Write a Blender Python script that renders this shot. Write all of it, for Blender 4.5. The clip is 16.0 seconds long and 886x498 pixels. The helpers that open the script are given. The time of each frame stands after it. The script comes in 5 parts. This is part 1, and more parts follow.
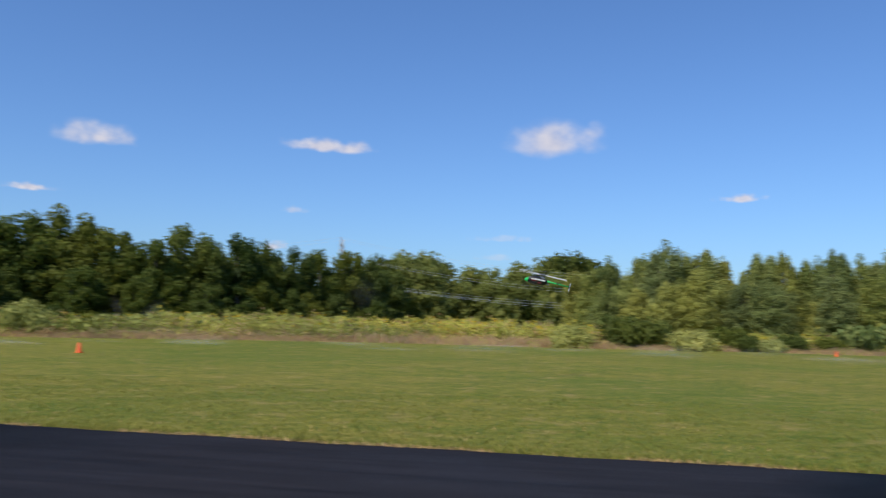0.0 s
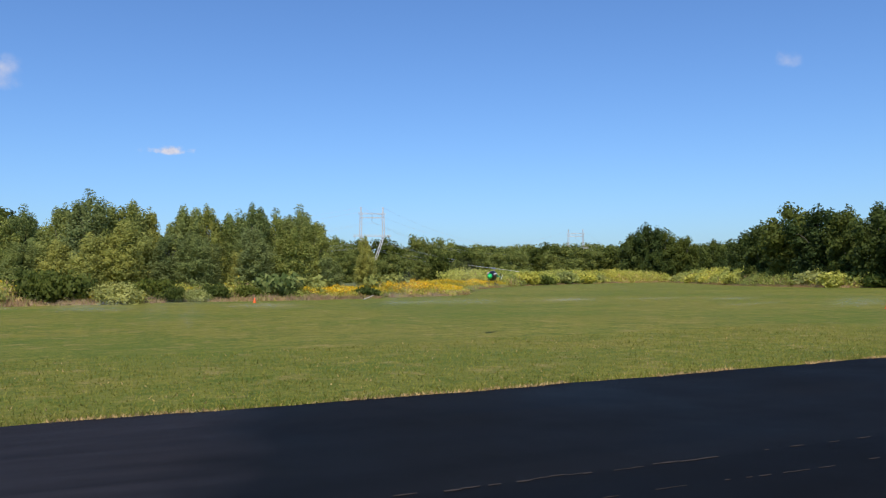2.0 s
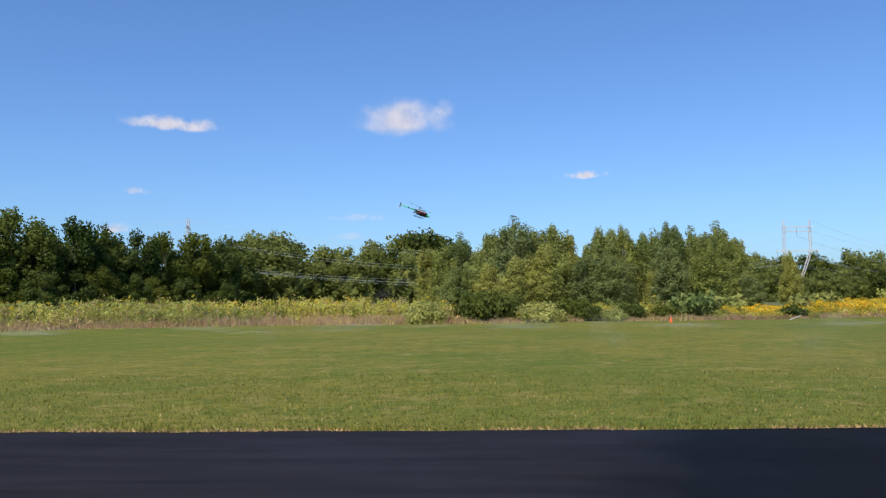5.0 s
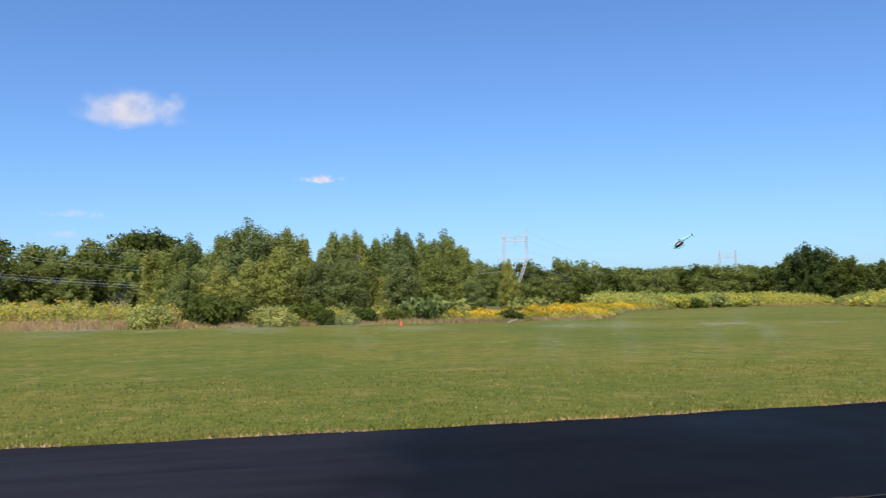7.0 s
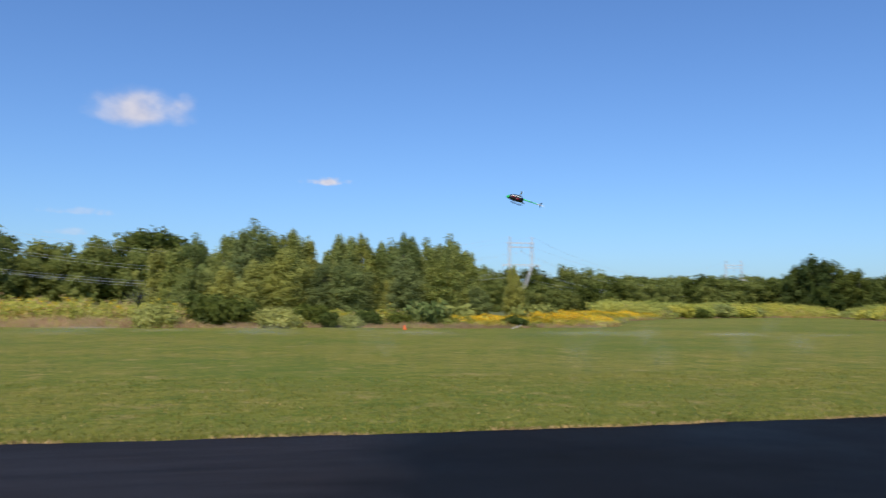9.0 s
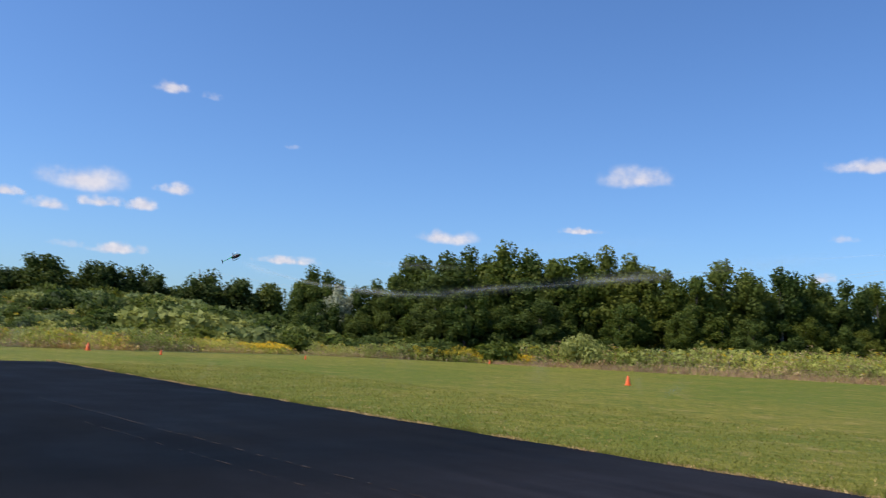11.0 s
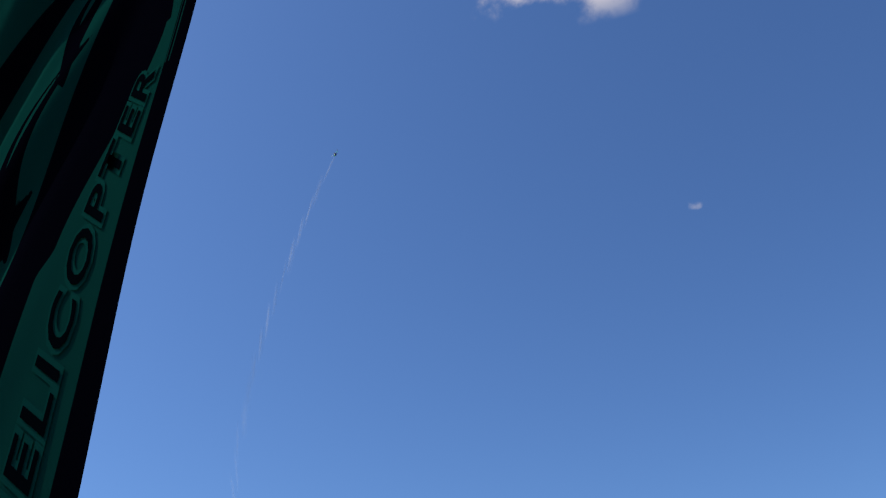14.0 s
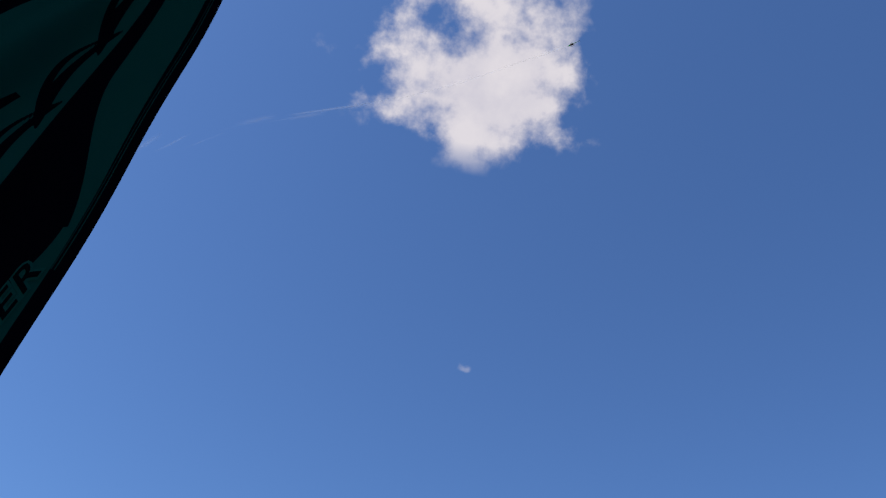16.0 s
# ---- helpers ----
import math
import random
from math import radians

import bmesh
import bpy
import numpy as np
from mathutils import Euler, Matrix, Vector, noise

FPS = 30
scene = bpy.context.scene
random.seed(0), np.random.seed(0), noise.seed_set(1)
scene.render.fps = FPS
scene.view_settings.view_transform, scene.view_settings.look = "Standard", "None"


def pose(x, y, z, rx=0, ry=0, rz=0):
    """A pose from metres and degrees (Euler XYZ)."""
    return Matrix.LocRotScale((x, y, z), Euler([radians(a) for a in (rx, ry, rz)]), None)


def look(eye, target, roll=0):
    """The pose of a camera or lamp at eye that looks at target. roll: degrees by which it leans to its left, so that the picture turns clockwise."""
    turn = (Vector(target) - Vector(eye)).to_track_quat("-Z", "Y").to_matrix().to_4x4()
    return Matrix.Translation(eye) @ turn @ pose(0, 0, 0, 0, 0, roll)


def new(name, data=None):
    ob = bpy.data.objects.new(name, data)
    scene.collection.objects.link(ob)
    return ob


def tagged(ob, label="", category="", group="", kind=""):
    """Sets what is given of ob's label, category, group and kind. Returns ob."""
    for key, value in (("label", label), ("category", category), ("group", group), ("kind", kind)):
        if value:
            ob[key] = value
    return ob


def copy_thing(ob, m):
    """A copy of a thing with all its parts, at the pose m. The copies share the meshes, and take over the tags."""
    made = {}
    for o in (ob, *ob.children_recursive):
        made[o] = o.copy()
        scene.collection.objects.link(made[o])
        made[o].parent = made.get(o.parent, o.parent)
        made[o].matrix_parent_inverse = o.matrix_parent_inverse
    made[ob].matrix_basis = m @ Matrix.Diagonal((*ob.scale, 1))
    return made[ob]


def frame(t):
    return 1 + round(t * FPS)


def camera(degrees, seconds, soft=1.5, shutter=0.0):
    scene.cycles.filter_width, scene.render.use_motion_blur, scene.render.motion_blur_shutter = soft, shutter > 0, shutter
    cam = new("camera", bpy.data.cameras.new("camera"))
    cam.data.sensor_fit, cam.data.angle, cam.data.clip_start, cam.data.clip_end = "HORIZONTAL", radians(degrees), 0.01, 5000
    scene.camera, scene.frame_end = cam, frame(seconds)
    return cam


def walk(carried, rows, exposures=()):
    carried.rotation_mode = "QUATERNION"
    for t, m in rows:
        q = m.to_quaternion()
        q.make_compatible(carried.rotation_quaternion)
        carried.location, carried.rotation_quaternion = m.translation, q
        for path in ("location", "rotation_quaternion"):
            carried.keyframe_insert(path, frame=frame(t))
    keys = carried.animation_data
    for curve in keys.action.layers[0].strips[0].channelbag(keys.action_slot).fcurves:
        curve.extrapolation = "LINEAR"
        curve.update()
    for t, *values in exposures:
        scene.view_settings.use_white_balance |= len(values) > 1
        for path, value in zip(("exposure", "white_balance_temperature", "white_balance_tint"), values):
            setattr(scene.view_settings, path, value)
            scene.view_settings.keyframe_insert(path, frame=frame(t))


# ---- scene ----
EYE = 1.7
cam = camera(55.4, 16.0, soft=1.2, shutter=0.2)
PATH = [
    (0.0, pose(0, 0, EYE, 94.95, -1.25, 12.64)),
    (0.2, pose(0, 0, EYE, 94.70, -1.47, 4.21)),
    (0.5, pose(0, 0, EYE, 93.90, -1.90, -7.43)),
    (1.0, pose(0, 0, EYE, 92.15, -0.69, -22.97)),
    (1.5, pose(0, 0, EYE, 91.56, 0.14, -24.86)),
    (2.0, pose(0, 0, EYE, 91.92, 0.50, -24.83)),
    (2.5, pose(0, 0, EYE, 91.42, 0.80, -27.30)),
    (3.0, pose(0, 0, EYE, 91.79, 1.34, -18.29)),
    (3.5, pose(0, 0, EYE, 93.28, 1.93, -4.71)),
    (3.7, pose(0, 0, EYE, 93.08, 2.10, 1.05)),
    (5.8, pose(0, 0, EYE, 93.75, 0.64, 2.91)),
    (6.0, pose(0, 0, EYE, 93.67, 1.03, -1.25)),
    (6.5, pose(0, 0, EYE, 93.42, 0.91, -9.51)),
    (7.0, pose(0, 0, EYE, 93.59, 0.61, -15.11)),
    (7.5, pose(0, 0, EYE, 93.54, 0.17, -22.90)),
    (8.0, pose(0, 0, EYE, 93.19, 0.52, -28.71)),
    (8.2, pose(0, 0, EYE, 93.14, 0.44, -29.52)),
    (10.3, pose(0, 0, EYE, 96.06, -3.37, 33.93)),
    (10.5, pose(0, 0, EYE, 95.79, -3.20, 39.46)),
    (11.0, pose(0, 0, EYE, 96.18, -2.60, 48.14)),
    (11.5, pose(0, 0, EYE, 98.98, -0.91, 56.76)),
    (12.0, pose(0, 0, EYE, 104.48, -0.87, 61.44)),
    (12.5, pose(0, 0, EYE, 107.42, -1.76, 62.96)),
    (12.9, pose(0, 0, EYE, 112.72, 1.23, 65.39)),
    (13.0, pose(0, 0, EYE, 114.22, 0.54, 65.41)),
    (13.2, pose(0, 0, EYE, 116.57, 1.33, 65.64)),
    (13.5, pose(0, 0, EYE, 118.91, 0.50, 64.93)),
    (14.0, pose(0, 0, EYE, 123.89, 2.55, 66.06)),
    (14.5, pose(0, 0, EYE, 127.25, 1.44, 62.27)),
    (15.0, pose(0, 0, EYE, 130.26, -0.20, 55.88)),
    (15.5, pose(0, 0, EYE, 130.52, -3.48, 48.19)),
    (16.0, pose(0, 0, EYE, 132.30, -7.58, 40.53)),
]
EXPOSURE = [(0.0, -0.08), (0.5, 0.0), (1.5, -0.06), (2.5, -0.06), (3.5, -0.10), (5.8, 0.08), (7.0, 0.10), (8.0, -0.06),
            (10.3, -0.05), (11.0, 0.05), (11.5, 0.17), (12.0, 0.24), (12.5, 0.15), (13.0, -0.10), (13.5, -0.18), (14.5, -0.14), (15.5, -0.15), (16.0, -0.04)]
walk(cam, PATH, EXPOSURE)

# ---- world, sun ----
SUN_AZ, SUN_EL = radians(204), radians(50)
world = bpy.data.worlds.new("sky")
scene.world = world
world.use_nodes = True
wn = world.node_tree
sky = wn.nodes.new("ShaderNodeTexSky")
sky.sky_type, sky.sun_disc = "NISHITA", False
sky.sun_elevation, sky.sun_rotation = SUN_EL, SUN_AZ
sky.altitude, sky.air_density, sky.dust_density, sky.ozone_density = 50, 1.0, 0.9, 3.0
tone = wn.nodes.new("ShaderNodeMix")
tone.data_type, tone.blend_type = "RGBA", "MULTIPLY"
tone.inputs[0].default_value = 1.0
tone.inputs[7].default_value = (0.71, 0.97, 1.33, 1)
wn.links.new(sky.outputs[0], tone.inputs[6])
wn.links.new(tone.outputs[2], wn.nodes["Background"].inputs[0])
wn.nodes["Background"].inputs[1].default_value = 0.118

sun = new("sun", bpy.data.lights.new("sun", "SUN"))
sun.data.energy, sun.data.angle, sun.data.color = 4.5, radians(0.53), (1.0, 0.95, 0.87)
sun_way = Vector((math.sin(SUN_AZ) * math.cos(SUN_EL), math.cos(SUN_AZ) * math.cos(SUN_EL), math.sin(SUN_EL)))
sun.matrix_basis = look(sun_way * 300, (0, 0, 0))

# ---- materials ----


class Mat:
    """A node material under construction."""

    def __init__(self, name, rough=0.7, metal=0.0):
        self.m = bpy.data.materials.new(name)
        self.m.use_nodes = True
        self.nt = self.m.node_tree
        self.b = self.nt.nodes["Principled BSDF"]
        self.b.inputs["Roughness"].default_value = rough
        self.b.inputs["Metallic"].default_value = metal
        self.b.inputs["Specular IOR Level"].default_value = 0.35

    def add(self, kind, **inputs):
        n = self.nt.nodes.new(kind)
        for k, v in inputs.items():
            n.inputs[k.replace("_", " ")].default_value = v
        return n

    def link(self, a, b):
        self.nt.links.new(a, b)

    def coords(self, out="Object"):
        return self.add("ShaderNodeTexCoord").outputs[out]

    def world_pos(self):
        return self.add("ShaderNodeNewGeometry").outputs["Position"]

    def noise(self, scale, detail=4.0, vec=None, rough=0.55):
        n = self.add("ShaderNodeTexNoise", Scale=scale, Detail=detail, Roughness=rough)
        self.link(vec if vec is not None else self.coords(), n.inputs["Vector"])
        return n.outputs["Fac"]

    def ramp(self, fac, *stops):
        n = self.add("ShaderNodeValToRGB")
        e = n.color_ramp.elements
        while len(e) < len(stops):
            e.new(0.5)
        for el, (p, c) in zip(e, stops):
            el.position = p
            el.color = (*c, 1) if len(c) == 3 else c
        self.link(fac, n.inputs["Fac"])
        return n.outputs["Color"]

    def mix(self, fac, a, b, how="MIX"):
        n = self.nt.nodes.new("ShaderNodeMix")
        n.data_type, n.blend_type = "RGBA", how
        for sock, v in ((n.inputs[0], fac), (n.inputs[6], a), (n.inputs[7], b)):
            if hasattr(v, "is_linked"):
                self.link(v, sock)
            elif isinstance(v, (int, float)):
                sock.default_value = v
            else:
                sock.default_value = (*v, 1)
        return n.outputs[2]

    def math(self, op, a, b=0.0):
        n = self.nt.nodes.new("ShaderNodeMath")
        n.operation = op
        for sock, v in zip(n.inputs, (a, b)):
            if hasattr(v, "is_linked"):
                self.link(v, sock)
            else:
                sock.default_value = v
        return n.outputs[0]

    def color(self, c):
        if hasattr(c, "is_linked"):
            self.link(c, self.b.inputs["Base Color"])
        else:
            self.b.inputs["Base Color"].default_value = (*c, 1)
        return self

    def bump(self, height, strength=0.4, dist=0.02):
        n = self.add("ShaderNodeBump", Strength=strength, Distance=dist)
        self.link(height, n.inputs["Height"])
        self.link(n.outputs[0], self.b.inputs["Normal"])
        return self


def paint(name, c, rough=0.35, metal=0.0):
    m = Mat(name, rough, metal)
    n = m.noise(9, 5)
    m.color(m.mix(n, tuple(v * 0.85 for v in c), tuple(min(1, v * 1.12) for v in c)))
    m.bump(m.noise(60, 3), 0.08, 0.004)
    return m.m


def grass_material():
    m = Mat("lawn", 0.85)
    m.b.inputs["Specular IOR Level"].default_value = 0.12
    p = m.world_pos()
    big = m.noise(0.07, 4, p)
    mid = m.noise(0.55, 5, p)
    fine = m.noise(7.0, 6, p, 0.7)
    blade = m.noise(38.0, 4, p, 0.7)
    c1 = m.ramp(mid, (0.40, (0.110, 0.150, 0.017)), (0.5, (0.200, 0.205, 0.030)), (0.60, (0.330, 0.262, 0.060)))
    c2 = m.ramp(fine, (0.40, (0.060, 0.098, 0.011)), (0.5, (0.190, 0.200, 0.028)), (0.61, (0.480, 0.370, 0.115)))
    tuft = m.noise(2.1, 5, p, 0.65)
    c3 = m.ramp(tuft, (0.40, (0.078, 0.120, 0.014)), (0.5, (0.195, 0.203, 0.031)), (0.60, (0.400, 0.310, 0.085)))
    c = m.mix(0.36, m.mix(0.5, c1, c3), c2)
    wide = m.noise(0.16, 5, p, 0.6)
    c = m.mix(m.ramp(wide, (0.42, (0, 0, 0)), (0.60, (0.42, 0.42, 0.42))), c, m.mix(0.5, c, (0.300, 0.225, 0.065)))
    c = m.mix(m.ramp(big, (0.45, (0, 0, 0)), (0.58, (1, 1, 1))), c, m.mix(0.5, c, (0.115, 0.168, 0.022)))
    c = m.mix(m.ramp(m.noise(0.9, 5, p, 0.7), (0.55, (0, 0, 0)), (0.66, (0.7, 0.7, 0.7))), c, (0.40, 0.29, 0.12))
    c = m.mix(0.75, c, m.ramp(blade, (0.36, (0.3, 0.3, 0.3)), (0.64, (1.68, 1.68, 1.68))), "MULTIPLY")
    c = m.mix(1.0, c, (0.745, 0.765, 0.60), "MULTIPLY")
    m.color(c)
    m.bump(m.math("ADD", m.math("MULTIPLY", fine, 2.0), blade), 0.7, 0.03)
    return m.m


def meadow_material():
    m = Mat("meadow", 0.9)
    p = m.world_pos()
    c = m.ramp(m.noise(0.16, 6, p), (0.3, (0.05, 0.075, 0.013)), (0.5, (0.125, 0.135, 0.026)), (0.7, (0.21, 0.175, 0.05)))
    c = m.mix(0.5, c, m.ramp(m.noise(2.4, 5, p), (0.35, (0.045, 0.07, 0.014)), (0.65, (0.19, 0.165, 0.05))))
    m.color(c)
    m.bump(m.noise(3.0, 6, p), 0.8, 0.2)
    return m.m


def asphalt_material(name, tone, sheen):
    """Sealed asphalt; tone: how far the seal has faded."""
    m = Mat(name, 0.62)
    m.b.inputs["Specular IOR Level"].default_value = sheen
    p = m.world_pos()
    st = m.noise(0.35, 5, p)
    streak = m.add("ShaderNodeMapping")
    streak.inputs["Scale"].default_value = (0.12, 1.3, 1)
    m.link(p, streak.inputs["Vector"])
    sk = m.noise(1.0, 4, streak.outputs[0])
    c = m.ramp(st, (0.3, (0.0042, 0.0040, 0.0042)), (0.7, (0.0080, 0.0078, 0.0082)))
    c = m.mix(0.5, c, m.ramp(sk, (0.35, (0.0038, 0.0037, 0.0040)), (0.68, (0.0105, 0.0102, 0.0106))))
    g = m.noise(90, 3, p, 0.8)
    c = m.mix(m.ramp(g, (0.62, (0, 0, 0)), (0.8, (0.5, 0.5, 0.5))), c, (0.026, 0.026, 0.028))
    sp = m.add("ShaderNodeTexVoronoi", Scale=1.6)
    m.link(p, sp.inputs["Vector"])
    c = m.mix(m.ramp(sp.outputs["Distance"], (0.0, (0.7, 0.7, 0.7)), (0.014, (0, 0, 0))), c, (0.21, 0.18, 0.13))
    c = m.mix(1.0, c, (tone, tone, tone * 1.02), "MULTIPLY")
    # scuffed, dusty stretch before the flight line
    sep = m.add("ShaderNodeSeparateXYZ")
    m.link(p, sep.inputs[0])
    wob = m.math("MULTIPLY", m.noise(0.9, 4, p), 1.6)
    east = m.math("SUBTRACT", m.math("ADD", m.math("MULTIPLY", sep.outputs[1], 0.30), 0.2), m.math("ADD", sep.outputs[0], wob))
    west = m.math("MULTIPLY", m.math("ADD", sep.outputs[0], m.math("ADD", wob, 9.0)), 0.25)
    east.node.use_clamp = west.node.use_clamp = True
    scuff = m.math("MULTIPLY", m.math("MULTIPLY", east, west), m.ramp(m.noise(2.6, 6, streak.outputs[0], 0.7), (0.3, (0.35, 0.35, 0.35)), (0.65, (1, 1, 1))))
    c = m.mix(scuff, c, (0.024, 0.0215, 0.024))
    m.color(c)
    r = m.ramp(st, (0.3, (0.55, 0.55, 0.55)), (0.7, (0.75, 0.75, 0.75)))
    m.link(r, m.b.inputs["Roughness"])
    m.bump(g, 0.35, 0.006)
    return m.m


def leaf_material(name, dark, light, olive, trans=0.38, patch=0.45, vary=1.0):
    """Foliage: each leaf clump varies, each tree varies, light comes through."""
    m = Mat(name, 0.65)
    m.b.inputs["Specular IOR Level"].default_value = 0.2
    geo = m.add("ShaderNodeNewGeometry")
    info = m.add("ShaderNodeObjectInfo")
    c = m.ramp(geo.outputs["Random Per Island"], (0.0, dark), (0.55, light), (1.0, olive))
    c = m.mix(m.math("MULTIPLY", info.outputs["Random"], 0.7), c, olive)
    c = m.mix(1.0, c, m.ramp(m.math("FRACT", m.math("MULTIPLY", info.outputs["Random"], 7.31)), (0.0, (1 - 0.28 * vary, 1 - 0.2 * vary, 1 - 0.1 * vary)), (0.6, (1.1, 1.1, 1.0)), (1.0, (1 + 0.35 * vary, 1 + 0.22 * vary, 1 - 0.1 * vary))), "MULTIPLY")
    c = m.mix(0.6, c, m.ramp(m.noise(patch, 3), (0.3, (0.62, 0.66, 0.6)), (0.7, (1.25, 1.22, 1.1))), "MULTIPLY")
    m.color(c)
    t = m.add("ShaderNodeBsdfTranslucent")
    m.link(c, t.inputs["Color"])
    s = m.add("ShaderNodeMixShader", Fac=trans)
    m.link(m.b.outputs[0], s.inputs[1])
    m.link(t.outputs[0], s.inputs[2])
    m.link(s.outputs[0], m.nt.nodes["Material Output"].inputs["Surface"])
    return m.m


def bark_material():
    m = Mat("bark", 0.9)
    n = m.noise(6, 6)
    m.color(m.ramp(n, (0.3, (0.05, 0.042, 0.033)), (0.7, (0.17, 0.145, 0.115))))
    m.bump(n, 0.6, 0.05)
    return m.m


def cloud_material(name, scale, cover, soft, dens=1.0, torn=2.0):
    """Far vapour of the sky's backdrop: dense in the middle over a flatter base, torn and thin towards the rim."""
    m = Mat(name, 1.0)
    info = m.add("ShaderNodeObjectInfo")
    shift = m.add("ShaderNodeVectorMath")
    shift.operation = "ADD"
    comb = m.add("ShaderNodeCombineXYZ")
    m.link(m.math("MULTIPLY", info.outputs["Random"], 40), comb.inputs[0])
    m.link(m.math("MULTIPLY", info.outputs["Random"], 17), comb.inputs[2])
    m.link(m.coords("Object"), shift.inputs[0])
    m.link(comb.outputs[0], shift.inputs[1])
    sep = m.add("ShaderNodeSeparateXYZ")
    m.link(m.coords("Generated"), sep.inputs[0])
    x = m.math("SUBTRACT", m.math("MULTIPLY", sep.outputs[0], 2.0), 1.0)
    y = m.math("SUBTRACT", m.math("MULTIPLY", sep.outputs[1], 2.0), 1.0)
    low = m.math("MULTIPLY", m.math("MINIMUM", m.math("ADD", y, 0.1), 0.0), 0.75)
    y = m.math("ADD", y, low)
    r = m.math("SQRT", m.math("ADD", m.math("MULTIPLY", x, x), m.math("MULTIPLY", y, y)))
    n = m.noise(scale, 9, shift.outputs[0], 0.58)
    n2 = m.noise(scale * 0.4, 2, shift.outputs[0])
    body = m.math("SUBTRACT", 1.0, r)
    a = m.math("ADD", m.math("MULTIPLY", m.math("SUBTRACT", n, 0.5), torn), m.math("MULTIPLY", m.math("SUBTRACT", n2, 0.5), 2.2))
    a = m.math("ADD", a, m.math("MULTIPLY", body, 1.3))
    a = m.math("SUBTRACT", a, cover)
    rng = m.add("ShaderNodeMapRange")
    rng.interpolation_type = "SMOOTHSTEP"
    rng.inputs["From Min"].default_value, rng.inputs["From Max"].default_value = 0.0, soft
    rng.inputs["To Max"].default_value = dens
    m.link(a, rng.inputs["Value"])
    rim = m.math("MULTIPLY", body, 2.6)
    rim.node.use_clamp = True
    alpha = m.math("MULTIPLY", rng.outputs[0], rim)
    shade = m.ramp(n, (0.3, (0.70, 0.67, 0.76)), (0.62, (0.90, 0.845, 0.875)))
    s0 = m.add("ShaderNodeEmission", Strength=0.92)
    m.link(shade, s0.inputs["Color"])
    tr = m.add("ShaderNodeBsdfTransparent")
    s = m.add("ShaderNodeMixShader")
    m.link(alpha, s.inputs[0])
    m.link(tr.outputs[0], s.inputs[1])
    m.link(s0.outputs[0], s.inputs[2])
    m.link(s.outputs[0], m.nt.nodes["Material Output"].inputs["Surface"])
    return m.m


def smoke_material(name, density, fade):
    """Thin vapour: it scatters the same light whichever way its sheets are turned."""
    m = Mat(name, 1.0)
    up = m.add("ShaderNodeCombineXYZ", X=-0.25, Y=-0.6, Z=0.76)
    d = m.add("ShaderNodeBsdfDiffuse", Color=(0.86, 0.87, 0.90, 1))
    tl = m.add("ShaderNodeBsdfTranslucent", Color=(0.86, 0.87, 0.90, 1))
    s0 = m.add("ShaderNodeMixShader", Fac=0.5)
    for n in (d, tl):
        m.link(up.outputs[0], n.inputs["Normal"])
    m.link(d.outputs[0], s0.inputs[1])
    m.link(tl.outputs[0], s0.inputs[2])
    tr = m.add("ShaderNodeBsdfTransparent")
    s = m.add("ShaderNodeMixShader")
    n = m.noise(3.0, 4)
    soft = m.add("ShaderNodeAttribute")
    soft.attribute_name = "soft"
    thin = m.math("POWER", soft.outputs["Fac"], fade)
    m.link(m.math("MULTIPLY", m.math("MULTIPLY", m.ramp(n, (0.35, (0.35, 0.35, 0.35)), (0.7, (1, 1, 1))), thin), density), s.inputs[0])
    m.link(tr.outputs[0], s.inputs[1])
    m.link(s0.outputs[0], s.inputs[2])
    m.link(s.outputs[0], m.nt.nodes["Material Output"].inputs["Surface"])
    return m.m


LAWN, MEADOW, BARK = grass_material(), meadow_material(), bark_material()
ASPHALT, ASPHALT_NEW = asphalt_material("asphalt", 1.0, 0.034), asphalt_material("asphalt_fresh", 0.8, 0.032)
LEAF_FOREST = leaf_material("leaves_forest", (0.033, 0.060, 0.011), (0.088, 0.128, 0.023), (0.165, 0.185, 0.040), trans=0.5)
LEAF_CLUMP = leaf_material("leaves_poplar", (0.110, 0.150, 0.040), (0.225, 0.262, 0.074), (0.340, 0.345, 0.112))
LEAF_MAPLE = leaf_material("leaves_maple", (0.020, 0.038, 0.009), (0.058, 0.088, 0.019), (0.122, 0.142, 0.032))
LEAF_FAR = leaf_material("leaves_far", (0.070, 0.110, 0.030), (0.155, 0.192, 0.052), (0.245, 0.255, 0.076), trans=0.45, patch=0.06)
LEAF_SHRUB = leaf_material("leaves_shrub", (0.200, 0.225, 0.055), (0.370, 0.385, 0.110), (0.500, 0.480, 0.170), trans=0.45, vary=0.25)
LEAF_WEED = leaf_material("weed_leaves", (0.200, 0.235, 0.036), (0.390, 0.400, 0.080), (0.560, 0.520, 0.140))
GOLD = leaf_material("goldenrod_flowers", (0.42, 0.27, 0.015), (0.66, 0.43, 0.022), (0.76, 0.54, 0.05))
STRAW = leaf_material("dry_stalks", (0.24, 0.145, 0.065), (0.45, 0.29, 0.15), (0.62, 0.44, 0.24))
DRY = leaf_material("dead_grass", (0.27, 0.165, 0.085), (0.42, 0.265, 0.150), (0.56, 0.38, 0.23), vary=0.3)
BLADE = leaf_material("grass_blades", (0.075, 0.120, 0.013), (0.155, 0.190, 0.027), (0.290, 0.255, 0.072))
CLOUD = cloud_material("cloud", 1.0, 0.22, 1.0, 0.84, 1.35)
CLOUD_FAINT = cloud_material("cloud_faint", 0.9, 0.22, 1.1, 0.25)
CLOUD_BIG = cloud_material("cloud_large", 2.3, 0.28, 0.95, 0.92, 3.6)
